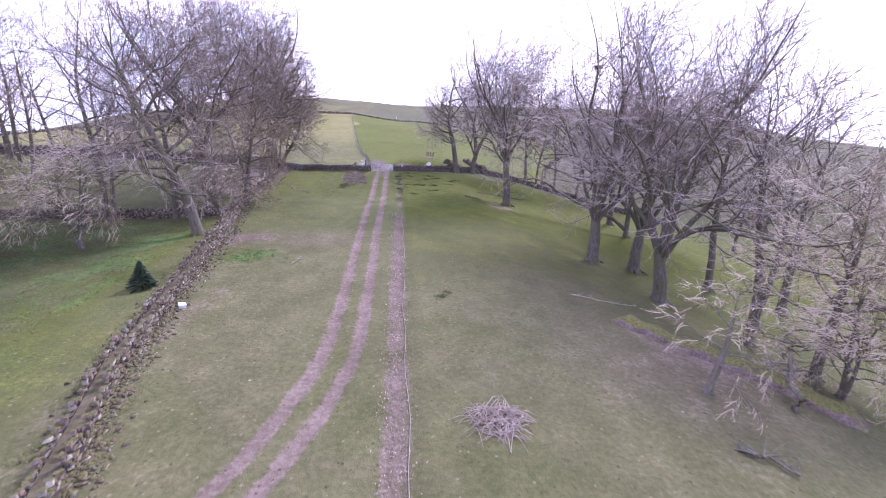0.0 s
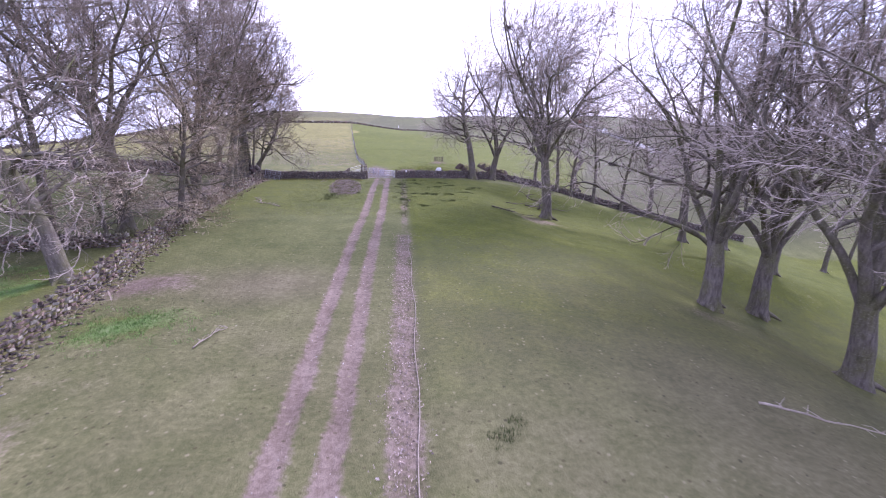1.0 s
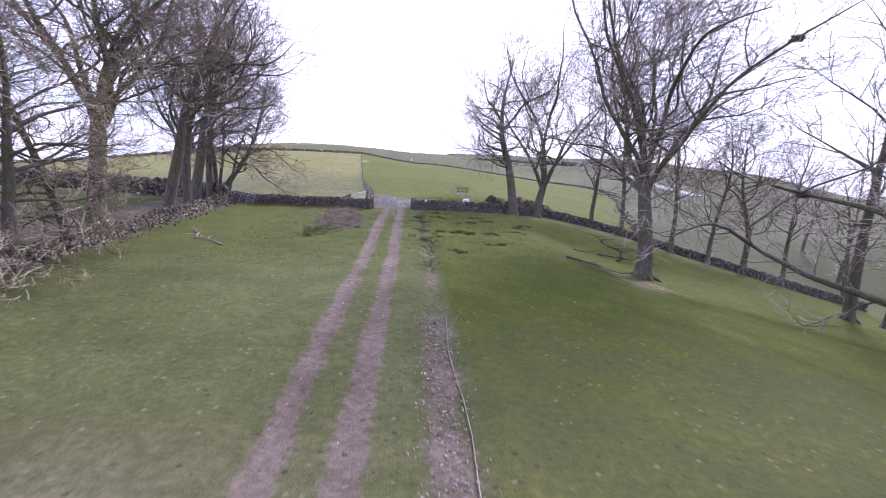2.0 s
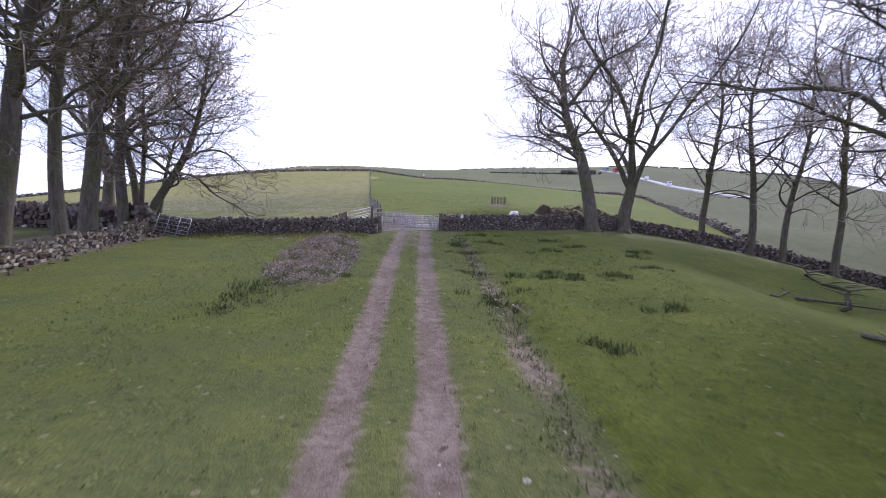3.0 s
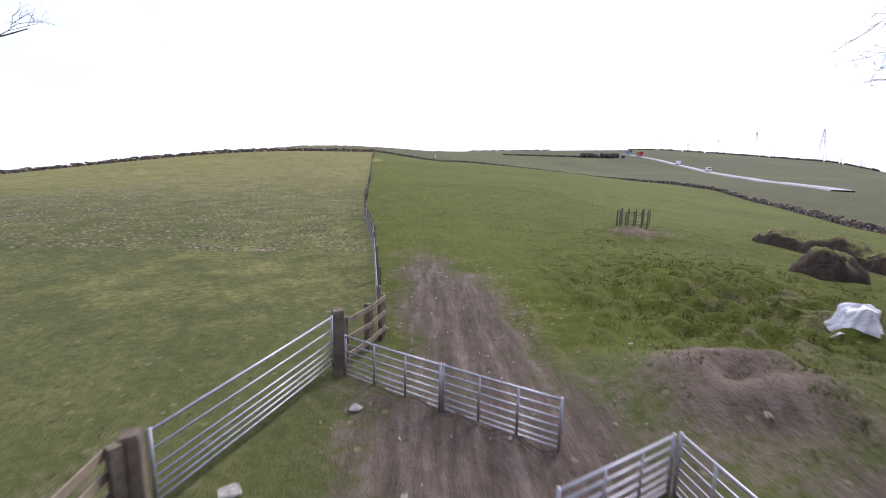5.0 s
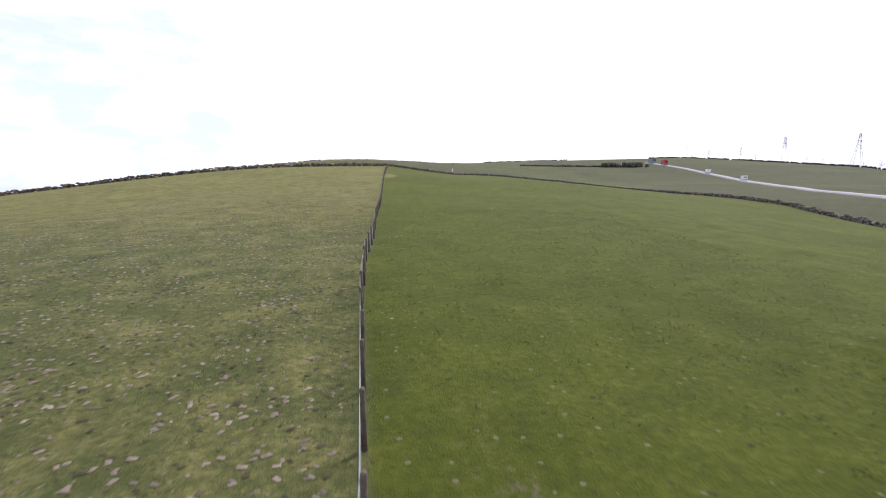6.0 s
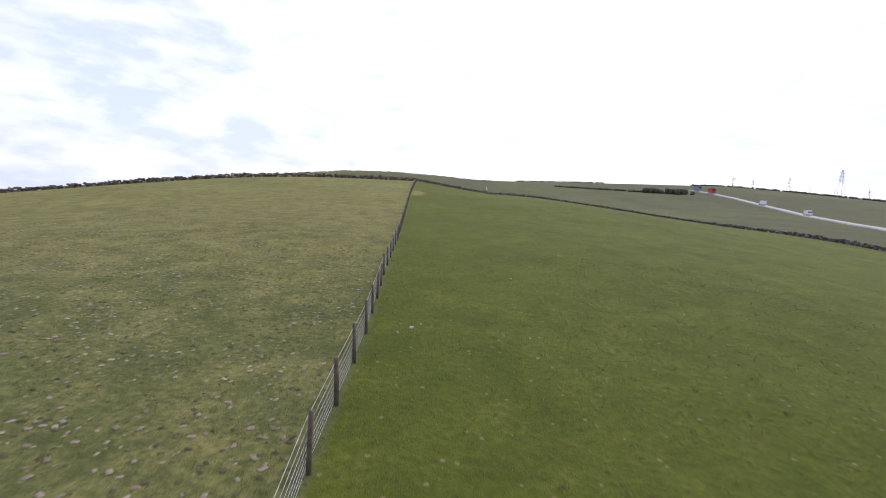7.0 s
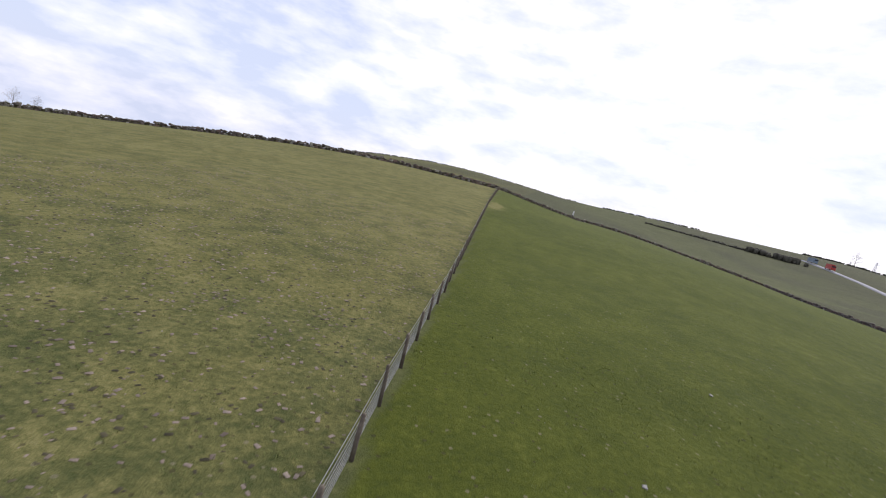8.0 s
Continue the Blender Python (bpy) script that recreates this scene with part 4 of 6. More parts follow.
class Scrub(Habit):
    """Low, tangled, with hanging pale shoots."""
    height, girth, limbs, first, angle = 8.5, 0.17, 16, 0.08, (86, 36)
    low_lift, high_lift = (-0.06, -0.02), (0.0, -0.06)
    hang = (0.0, 0.0, -0.05, -0.12, -0.25)
    dome = (0.46, 0.46, 0.54)
    gap = (0.0, 0.5, 0.40, 0.20)
    least = 0.013


class Snag(Habit):
    """A broken-topped stem on a bank, with pale downswept shoots."""
    height, girth, limbs, first, angle = 6.5, 0.20, 9, 0.15, (96, 60)
    low_lift, high_lift = (-0.09, -0.12), (-0.05, -0.10)
    hang = (0.0, 0.0, -0.10, -0.16, -0.3)
    dome = (0.40, 0.62, 0.60)
    gap = (0.0, 0.5, 0.42, 0.22)
    least = 0.014


class Far(Habit):
    height, girth, limbs, first = 17.5, 0.34, 15, 0.20
    dome = (0.57, 0.33, 0.46)
    gap = (0.0, 0.85, 0.62, 0.34)
    step = (1.6, 0.9, 0.8, 0.6)
    sides = (7, 4, 3, 3)
    tips = 1
    least = 0.017


class FarSlim(Far):
    girth, dome = 0.24, (0.57, 0.21, 0.47)
    height = 17.0


PROTO = {}
STEM_TIPS = {}
USED = set()


def plant(kind, x, y, size=1.0, turn=0.0, lean=(0, 0), label=""):
    """Sets one more tree of a kind on the ground; the first is the model itself."""
    m = pose(x, y, gz(x, y) - 0.05, lean[0], lean[1], turn) @ Matrix.Diagonal((size, size, size, 1))
    ob = PROTO[kind]
    if kind in USED:
        ob = copy_thing(ob, m)
    else:
        USED.add(kind)
        ob.matrix_basis = m
    if label:
        tagged(ob, label)
    return ob


GREY = "bare grey-brown deciduous tree standing in pasture"
ROUND = "bare trees round the pasture"
ARCH, SWEEP = (-0.10, 0.13), (-0.05, 0.09)
PROTO["spread"] = bare_tree("bare_tree", 11, Spreading, GREY, group=ROUND)
PROTO["fork"] = bare_tree("bare_tree", 23, Forked, "bare many-forked deciduous tree with a thick trunk", group=ROUND)
PROTO["wide"] = bare_tree("bare_tree", 37, Wide, "bare tree with low sweeping boughs beside the wall", group=ROUND)
PROTO["slim"] = bare_tree("bare_tree", 41, Slender, "slender bare tree beside the drystone wall", group=ROUND)
PROTO["scrub"] = bare_tree("scrub_tree", 53, Scrub, "leafless scrubby tree with pale drooping twigs", twigs=M_PALE_TWIG, clump=((0.5, 0.2, 0.3, 0.12, 7.0, 0.13),))
PROTO["snag"] = bare_tree("scrub_tree", 54, Snag, "broken bare tree with pale downswept shoots over bare earth", twigs=M_PALE_TWIG)
PROTO["pale"] = bare_tree("bare_tree", 59, Wide, "bare tree with a haze of pale hanging twigs", twigs=M_PALE_TWIG, group=ROUND)
PROTO["old"] = bare_tree("bare_tree", 71, Old, "old bare tree with low sweeping boughs beside the wall", group=ROUND, lean=(-0.10, 0.0),
                         boughs=[(4.3, 190, 50, 5.6, 0.15, ARCH), (4.9, 160, 72, 5.4, 0.09, SWEEP), (5.6, 205, 62, 4.8, 0.11, ARCH), (6.2, 192, 58, 5.2, 0.13, SWEEP), (7.0, 200, 60, 5.2, 0.12, SWEEP), (7.8, 190, 56, 5.0, 0.13, SWEEP), (8.8, 208, 52, 5.2, 0.13, SWEEP), (9.6, 196, 52, 6.0, 0.14, SWEEP), (6.6, 20, 62, 4.2, 0.10, SWEEP), (8.4, 330, 58, 4.6, 0.11, SWEEP), (5.0, 150, 70, 5.8, 0.10, ARCH), (5.8, 165, 72, 5.6, 0.10, ARCH), (7.2, 130, 64, 5.0, 0.10, ARCH), (8.6, 146, 62, 4.8, 0.10, SWEEP), (5.4, 262, 72, 5.0, 0.09, ARCH)])
PROTO["east"] = bare_tree("bare_tree", 79, Airy, "tall bare tree with long boughs over the pasture corner", group=ROUND, lean=(0.08, 0.0),
                          boughs=[(5.4, 12, 56, 7.0, 0.12, SWEEP), (6.4, -14, 58, 8.6, 0.15, SWEEP), (7.2, 25, 54, 8.8, 0.14, SWEEP), (7.8, -30, 60, 8.2, 0.13, SWEEP), (8.6, 2, 56, 9.6, 0.16, SWEEP), (9.6, -10, 52, 9.2, 0.16, SWEEP), (10.6, 18, 48, 8.6, 0.15, SWEEP), (8.2, 230, 58, 5.2, 0.11, SWEEP)])
PROTO["great"] = bare_tree("bare_tree", 83, Great, "tall bare tree with a thick straight trunk in pasture", group=ROUND,
                           boughs=[(5.6, 128, 56, 9.5, 0.16, SWEEP), (5.0, 150, 62, 9.0, 0.13, SWEEP), (5.4, 105, 60, 8.0, 0.12, SWEEP)])
PROTO["bough"] = bare_tree("bare_tree", 89, Steep, "thick-trunked bare tree forking low above the slope", group=ROUND,
                           boughs=[(3.4, 330, 50, 5.0, 0.12, (0.02, 0.05))])
PROTO["slant"] = bare_tree("bare_tree", 101, Leaning, "bare tree with one long slanting bough over the slope", group=ROUND,
                           boughs=[(1.2, 170, 55, 17.5, 0.30, (0.04, 0.03))])
PROTO["stool"] = bare_tree("bare_tree", 97, Stool, "many-stemmed bare tree leaning from the wall corner", group=ROUND, lean=(0.42, 0.0),
                           boughs=[(3.0, 10, 76, 6.0, 0.11, ARCH), (2.6, -20, 80, 5.0, 0.08, SWEEP), (4.2, 0, 60, 5.5, 0.11, SWEEP)],
                           clump=((-0.9, 0.3, -0.03, 0.02, 16.5, 0.22), (-0.35, -0.2, 0.10, -0.05, 12.0, 0.15), (0.3, 0.4, 0.22, 0.15, 10.5, 0.13)))
PROTO["far"] = bare_tree("bare_tree", 61, Far, "bare tree in the distant wood", group="trees of the distant wood")
PROTO["thicket"] = bare_tree("bare_tree", 68, FarSlim, "low bare tree of a dark distant thicket", bark=M_DARK_TWIG, twigs=M_DARK_TWIG, group="trees of the distant thicket")
PROTO["far2"] = bare_tree("bare_tree", 67, FarSlim, "slim bare tree in the distant wood", group="trees of the distant wood")

# by the gate and along the wall east of it
plant("old", 12.94, 3.0, 1.1)
plant("fork", 16.3, 5.1, 1.0, 40)
plant("slim", 23.2, 6.0, 1.0, 10)
plant("slim", 26.2, 4.4, 1.08, 200)
plant("slim", 28.2, 3.6, 0.95, 75)
plant("slim", 31.2, 2.2, 1.05, 300)
plant("slim", 35.5, 1.8, 1.0, 30)
plant("spread", 40.5, 2.6, 0.9, 50)
plant("slim", 46.0, 3.2, 1.05, 140)
plant("far", 55.0, 4.0, 0.95, 250)
# in the pasture east of the track
tall_tree = plant("great", 17.8, -17.6, 1.06, 0, (0, 1))
bough_tree = plant("bough", 21.4, -39.6, 1.14, 0, (0, -2))
back_tree = plant("fork", 27.6, -36.2, 1.2, 90)
plant("spread", 38.0, -25.0, 1.3, 200)
plant("slant", 32.0, -25.1, 1.05)
edge_tree = plant("fork", 24.6, -46.3, 1.15, 230, (0, 4))
plant("far", 34.0, -46.0, 1.35, 310)
plant("snag", 16.9, -63.4, 0.85, 20, (0, 16))
plant("pale", 27.5, -58.5, 0.75, 140)
plant("far2", 29.5, -51.0, 1.1, 250)
plant("far", 44.0, -38.0, 1.4, 30)
plant("far2", 36.5, -36.0, 1.45, 70)
plant("far2", 33.0, -18.0, 1.4, 170)
plant("far", 41.0, -14.0, 1.3, 100)
plant("scrub", 26.0, -61.5, 0.9, 220)
# west side, along the lane wall and behind it
plant("wide", -13.9, -41.5, 1.05, 0, (0, -9))
plant("great", -16.8, -18.9, 1.0, 200)
plant("great", -16.2, -31.7, 0.95, 15)
plant("east", -16.6, -10.9, 1.0, 0, (0, 3))
plant("slim", -17.0, -7.0, 1.3, 120)
plant("east", -17.5, -4.4, 1.02, 14)
plant("slim", -17.7, -1.0, 1.25, 150)
plant("stool", -16.7, 0.0, 1.08, 0)
plant("fork", -24.5, 8.0, 0.95, 20)
plant("slim", -25.6, -33.5, 1.1, 250)
plant("slim", -23.0, -37.4, 0.8, 270, (0, -20))
plant("scrub", -24.0, -52.0, 0.9, 80)
plant("scrub", -20.5, -45.5, 1.0, 150)
plant("scrub", -26.5, -46.0, 1.15, 290)
plant("scrub", -31.0, -49.0, 1.2, 30)
plant("pale", -14.6, -24.5, 0.8, 100)
plant("pale", -13.9, -28.5, 0.85, 230)
plant("scrub", -15.4, -35.2, 0.8, 10)
plant("scrub", -18.5, -61.0, 0.85, 200)
plant("far", -18.0, -36.0, 0.95, 300)


def rook_nest(tree, tip):
    """A ragged ball of dark sticks lodged in a high fork."""
    p = tree.matrix_basis @ Vector(tip)
    r = random.Random(int(p.x * 31 + p.y * 17))
    q = Buf()
    for _ in range(110):
        a, e, s = r.uniform(0, 6.28), r.uniform(-1.2, 0.7), r.uniform(0.6, 1.0)
        c = (0.30 * s * math.cos(a) * math.cos(e), 0.30 * s * math.sin(a) * math.cos(e), 0.22 * s * math.sin(e))
        b, l = a + 1.57 + r.uniform(-0.7, 0.7), r.uniform(0.12, 0.28)
        d = (math.cos(b) * l, math.sin(b) * l, r.uniform(-0.08, 0.08))
        q.tube([tuple(c[i] - d[i] for i in range(3)), tuple(c[i] + d[i] for i in range(3))], [0.014, 0.010], 3)
    nest = q.make("rook_nest", M_DARK_TWIG)
    nest.matrix_basis = Matrix.Translation(p)
    return tagged(nest, "ragged dark stick nest in a high fork", "nest", group="nests in the treetops")


for tree, seed, which in ((tall_tree, 83, (1, 4, 7)), (bough_tree, 89, (0, 3)), (back_tree, 23, (1, 4)), (edge_tree, 23, (2,))):
    for k in which:
        rook_nest(tree, STEM_TIPS[seed][k])

rt = random.Random(5)
for k in range(15):
    plant(rt.choice(("far", "far2")), rt.uniform(-95, -36), rt.uniform(-48, 2), rt.uniform(0.85, 1.2), rt.uniform(0, 360))
for k in range(12):
    plant(rt.choice(("far", "far2")), rt.uniform(-85, -42), rt.uniform(-24, 8), rt.uniform(0.95, 1.2), rt.uniform(0, 360))
for k in range(18):
    plant(rt.choice(("far", "far2")), rt.uniform(50, 110), rt.uniform(-60, 30), rt.uniform(0.8, 1.1), rt.uniform(0, 360))


# ---- gates, posts and fences ----
def metal_gate(name, a, b, height, label, rails=7, lift=0.12, sag=0.0, braced=True, category="gate", bunch=1.22, marks=(), bar=0.016):
    """A tubular field gate between two ground points."""
    (x0, y0), (x1, y1) = a, b
    L, h = math.hypot(x1 - x0, y1 - y0), math.atan2(y1 - y0, x1 - x0)
    root = empty(name, pose(x0, y0, gz(x0, y0) + lift, 0, 0, math.degrees(h)))
    slope = gz(x1, y1) - gz(x0, y0) - sag
    zs = [height * m for m in marks] or [height * (k / (rails - 1)) ** bunch for k in range(rails)]
    for k, z in enumerate(zs):
        q = Buf()
        r = 0.021 if z == zs[-1] else bar
        q.tube([(0, 0, z), (L / 2, 0, z + slope / 2 - 0.006), (L, 0, z + slope)], [r] * 3, 8, True)
        q.make("rail", M_GALV, root)
    for u in (0.0, 1.0):
        q = Buf()
        q.tube([(L * u, 0, -0.03 + slope * u), (L * u, 0, height + 0.03 + slope * u)], [0.024] * 2, 8, True)
        q.make("stile", M_GALV, root)
    if braced:
        for u in (0.34, 0.67):
            q = Buf()
            q.box((L * u - 0.02, -0.028, slope * u), (L * u + 0.02, -0.018, height + slope * u))
            q.make("brace", M_GALV, root)
    return tagged(root, label, category)


GATE_BARS = (0.0, 0.11, 0.22, 0.34, 0.48, 0.74, 1.0)


def wood_post(x, y, height, thick, label, lean=(0, 0), mat=None, round_post=False):
    q = Buf()
    t = thick / 2
    if round_post:
        q.tube([(0, 0, -0.3), (0.01, 0, height * 0.5), (0, 0.01, height - 0.02), (0, 0, height)], [t, t * 0.97, t * 0.95, t * 0.8], 9, True)
    else:
        b = t * 0.86
        ring = [(-t, -b), (-b, -t), (b, -t), (t, -b), (t, b), (b, t), (-b, t), (-t, b)]
        for z, s in ((-0.3, 1.0), (height - 0.05, 0.97), (height, 0.84)):
            q.v += [(px * s, py * s, z + (0.02 if px > 0 and z > 0 else 0)) for px, py in ring]
        for i in range(2):
            q.f += [(i * 8 + k, i * 8 + (k + 1) % 8, i * 8 + 8 + (k + 1) % 8, i * 8 + 8 + k) for k in range(8)]
        q.f.append(tuple(range(16, 24)))
    ob = q.make("gate_post", mat or M_POST, flat=True)
    ob.matrix_basis = pose(x, y, gz(x, y), lean[0], lean[1], 17)
    return tagged(ob, label, "post")


wood_post(-2.04, -0.62, 1.10, 0.20, "squared weathered timber gate post at the wall end", (0, -2))
wood_post(1.86, 0.22, 1.20, 0.20, "squared weathered timber gate post at the wall end", (0, 1))
metal_gate("field_gate", (-1.90, -0.58), (1.74, 0.16), 0.92, "closed galvanised seven-bar field gate across the track", braced=False, marks=GATE_BARS, bar=0.013)
wood_post(-3.36, 6.78, 1.20, 0.21, "thick square timber post of the holding pen")
wood_post(-4.86, 3.30, 1.08, 0.22, "thick square timber post of the holding pen")
metal_gate("pen_gate", (-4.76, 3.46), (-3.44, 6.62), 0.86, "galvanised gate forming one side of the holding pen", lift=0.16, sag=-0.10, braced=False, marks=GATE_BARS)
metal_gate("sheep_hurdle", (-3.22, 6.68), (-1.55, 5.55), 0.72, "galvanised sheep hurdle of the holding pen", lift=0.03, category="hurdle")
metal_gate("sheep_hurdle", (-1.50, 5.52), (0.06, 4.50), 0.72, "galvanised sheep hurdle standing open on bare earth", lift=0.03, category="hurdle")
metal_gate("sheep_hurdle", (-0.48, 2.72), (1.20, 3.74), 0.72, "galvanised sheep hurdle turned across the pen", lift=0.03, category="hurdle")
metal_gate("sheep_hurdle", (1.26, 3.70), (1.50, 2.0), 0.76, "galvanised sheep hurdle forming the pen side", lift=0.03, category="hurdle")
metal_gate("sheep_hurdle", (1.52, 1.95), (1.80, 0.42), 0.76, "galvanised sheep hurdle tied to the gate post", lift=0.03, category="hurdle")


def rail_fence(name, pts, label, height=1.05, rails=3):
    root = empty(name)
    for x, y in pts:
        g = gz(x, y)
        q = Buf()
        q.box((-0.06, -0.06, -0.25), (0.06, 0.06, height), pose(x, y, g, 0, 0, 60))
        q.make("post", M_POST, root, flat=True)
    for (x0, y0), (x1, y1) in zip(pts, pts[1:]):
        L, h = math.hypot(x1 - x0, y1 - y0), math.degrees(math.atan2(y1 - y0, x1 - x0))
        tilt = math.degrees(math.atan2(gz(x1, y1) - gz(x0, y0), L))
        for k in range(rails):
            q = Buf()
            q.box((0, -0.095, -0.05), (L, -0.065, 0.05), pose(x0, y0, gz(x0, y0) + 0.25 + k * (height - 0.32) / (rails - 1), 0, -tilt, h))
            q.make("rail", M_RAIL, root, flat=True)
    return tagged(root, label, "fence")


rail_fence("rail_fence", [(-4.92, 3.12), (-4.86, 2.1), (-4.84, 0.95), (-4.86, -0.2), (-4.9, -0.98)], "weathered timber rail fence joining pen and wall", rails=4)
rail_fence("rail_fence", [(-3.30, 7.0), (-2.95, 7.8), (-2.75, 8.5)], "short timber rail fence behind the pen post", 1.0)
rail_fence("rail_fence", [(-18.9, 2.2), (-20.6, 2.9), (-22.4, 3.5)], "timber rail fence filling a gap in the wall")


def wire_fence(pts):
    """Stock fence: posts about two and a half metres apart, line wires and netting stays."""
    root = empty("wire_fence")
    line = path_points(pts, 2.35)
    r = random.Random(8)
    tops = []
    for x, y, h in line:
        g = gz(x, y)
        q = Buf()
        t = r.uniform(0.05, 0.065)
        ht = r.uniform(1.08, 1.22)
        lx, ly = r.uniform(-0.05, 0.05), r.uniform(-0.05, 0.05)
        q.tube([(x, y, g - 0.3), (x + lx * 0.5, y + ly * 0.5, g + ht * 0.5), (x + lx, y + ly, g + ht - 0.03), (x + lx, y + ly, g + ht)], [t, t * 0.98, t * 0.95, t * 0.55], 7, True)
        q.make("post", M_POST, root)
        tops.append((x - 0.06, y, g))
    for k, z in enumerate((0.08, 0.2, 0.32, 0.45, 0.6, 0.78, 1.0)):
        q = Buf()
        q.tube([(x, y, g + z) for x, y, g in tops], [0.007 if z < 0.9 else 0.008] * len(tops), 4)
        q.make("wire", M_WIRE, root)
    net = Buf()
    for (x0, y0, g0), (x1, y1, g1) in zip(tops[:40], tops[1:41]):
        for i in range(15):
            u = (i + 0.5) / 15
            x, y, g = x0 + (x1 - x0) * u, y0 + (y1 - y0) * u, g0 + (g1 - g0) * u
            net.tube([(x, y, g + 0.07), (x, y, g + 0.79)], [0.0045] * 2, 3)
    tagged(net.make("netting", M_WIRE, root), kind="stuff")
    return tagged(root, "wire stock fence on round wooden posts between two fields", "fence")


wire_fence(FENCE)

# leaning hurdle by the corner, sign post, tree guard, bag
old = metal_gate("old_hurdle", (-14.9, -2.7), (-13.0, -2.6), 1.15, "rusty galvanised hurdle leaning askew by the wall corner", rails=6, category="hurdle")
old.matrix_basis = pose(-15.0, -2.75, gz(-15, -2.7) + 0.22, -24, 9, -2)
wood_post(3.05, -0.28, 1.05, 0.14, "short round timber post before the wall", (3, 0), round_post=True)
q = Buf()
q.box((-0.09, -0.012, -0.12), (0.09, 0.012, 0.12))
sign = q.make("notice", M_WHITE, flat=True)
sign.matrix_basis = pose(3.28, 0.16, gz(3.2, 0.1) + 0.98, -4, 3, 14)
tagged(sign, "small white notice board fixed to the wall", "sign")


def tree_guard(x, y):
    root = empty("tree_guard", pose(x, y, gz(x, y)))
    n, rad = 13, 0.85
    for k in range(n):
        a = 6.28319 * k / n
        q = Buf()
        q.box((-0.035, -0.02, -0.15), (0.035, 0.02, 1.0 + 0.05 * math.sin(k * 2.1)), pose(rad * math.cos(a), rad * math.sin(a), 0, 0, 0, math.degrees(a) + 90))
        q.make("stake", M_POST, root, flat=True)
    for z in (0.3, 0.8):
        q = Buf()
        q.tube([(rad * 0.97 * math.cos(6.28319 * k / 26), rad * 0.97 * math.sin(6.28319 * k / 26), z) for k in range(27)], [0.018] * 27, 5)
        q.make("hoop", M_POST, root)
    return tagged(root, "ring of dark wooden stakes guarding a mound", "tree guard")


tree_guard(9.6, 24.1)


def crumpled(name, x, y, sx, sy, sz, mat, label, category, seed, peak=(0.2, 0.1)):
    """A slumped sack: pinched dome with folds."""
    r = random.Random(seed)
    q = Buf()
    rings, n = 11, 28
    for i in range(rings + 1):
        u = i / rings
        rad = math.cos(u * 1.5708) ** 0.42 if u < 1 else 0
        rad *= 1 + 0.12 * math.sin(u * 9)
        for k in range(n):
            a = 6.28319 * k / n
            fold = 1 + 0.09 * math.sin(a * 5 + u * 5) * (0.5 + u) + 0.09 * math.sin(a * 11 - u * 7) + r.uniform(-0.06, 0.06)
            q.v.append((sx * rad * fold * math.cos(a) + peak[0] * u * u, sy * rad * fold * math.sin(a) + peak[1] * u * u, sz * (math.sin(u * 1.5708) ** 1.15) * (1 + 0.07 * math.sin(a * 3 + 1)) - 0.05))
    for i in range(rings):
        q.f += [(i * n + k, i * n + (k + 1) % n, (i + 1) * n + (k + 1) % n, (i + 1) * n + k) for k in range(n)]
    root = q.make(name, mat, flat=True)
    root.matrix_basis = pose(x, y, gz(x, y))
    return tagged(root, label, category)


bag = crumpled("bulk_bag", 8.4, 9.0, 0.50, 0.44, 0.76, M_BAG, "large white woven bulk bag slumped on rough grass", "bag", 3, (0.15, 0.05))
q = Buf()
q.tube([(-0.55, -0.35, 0.15), (-0.75, -0.45, 0.22), (-0.92, -0.42, 0.1), (-0.8, -0.3, 0.05)], [0.03] * 4, 5, True)
q.make("strap", M_BAG, bag)
q = Buf()
for z, k in ((0.0, 0.82), (0.03, 0.9), (0.30, 1.0), (0.33, 1.0), (0.33, 0.92), (0.06, 0.84)):
    q.v += [(0.24 * k * sx, 0.20 * k * sy, z) for sx, sy in ((-1, -0.8), (-0.8, -1), (0.8, -1), (1, -0.8), (1, 0.8), (0.8, 1), (-0.8, 1), (-1, 0.8))]
q.f = [tuple(range(7, -1, -1)), tuple(range(40, 48))] + [(i * 8 + k, i * 8 + (k + 1) % 8, i * 8 + 8 + (k + 1) % 8, i * 8 + 8 + k) for i in range(5) for k in range(8)]
tub = q.make("feed_tub", M_WHITE)
tub.matrix_basis = pose(-9.1, -55.9, gz(-9.1, -55.9), 12, 5, 30) @ Matrix.Diagonal((0.8, 0.8, 0.8, 1))
tagged(tub, "white plastic feed tub below the tumbled wall", "tub")


# ---- ground clutter ----
def scatter(name, label, category, mat, count, place, build, seed):
    r = random.Random(seed)
    q = Buf()
    for _ in range(count):
        p = place(r)
        if p:
            build(q, r, *p)
    return tagged(q.make(name, mat), label, category, kind="stuff")


def tuft(q, r, x, y, size, n, spread=0.35):
    g = gz(x, y)
    for _ in range(n):
        a, l = r.uniform(0, 6.28), size * r.uniform(0.6, 1.15)
        bx, by = x + r.uniform(-spread, spread) * size, y + r.uniform(-spread, spread) * size
        tx, ty = bx + math.cos(a) * l * r.uniform(0.2, 0.7), by + math.sin(a) * l * r.uniform(0.2, 0.7)
        w = 0.035 * size + 0.006
        px, py = -math.sin(a) * w, math.cos(a) * w
        z = g - 0.03
        q.add([(bx - px, by - py, z), (bx + px, by + py, z), (tx, ty, z + l * 0.8)], [(0, 1, 2)])


def blades(q, r, x, y):
    tuft(q, r, x, y, r.uniform(0.07, 0.16), 7, 0.9)


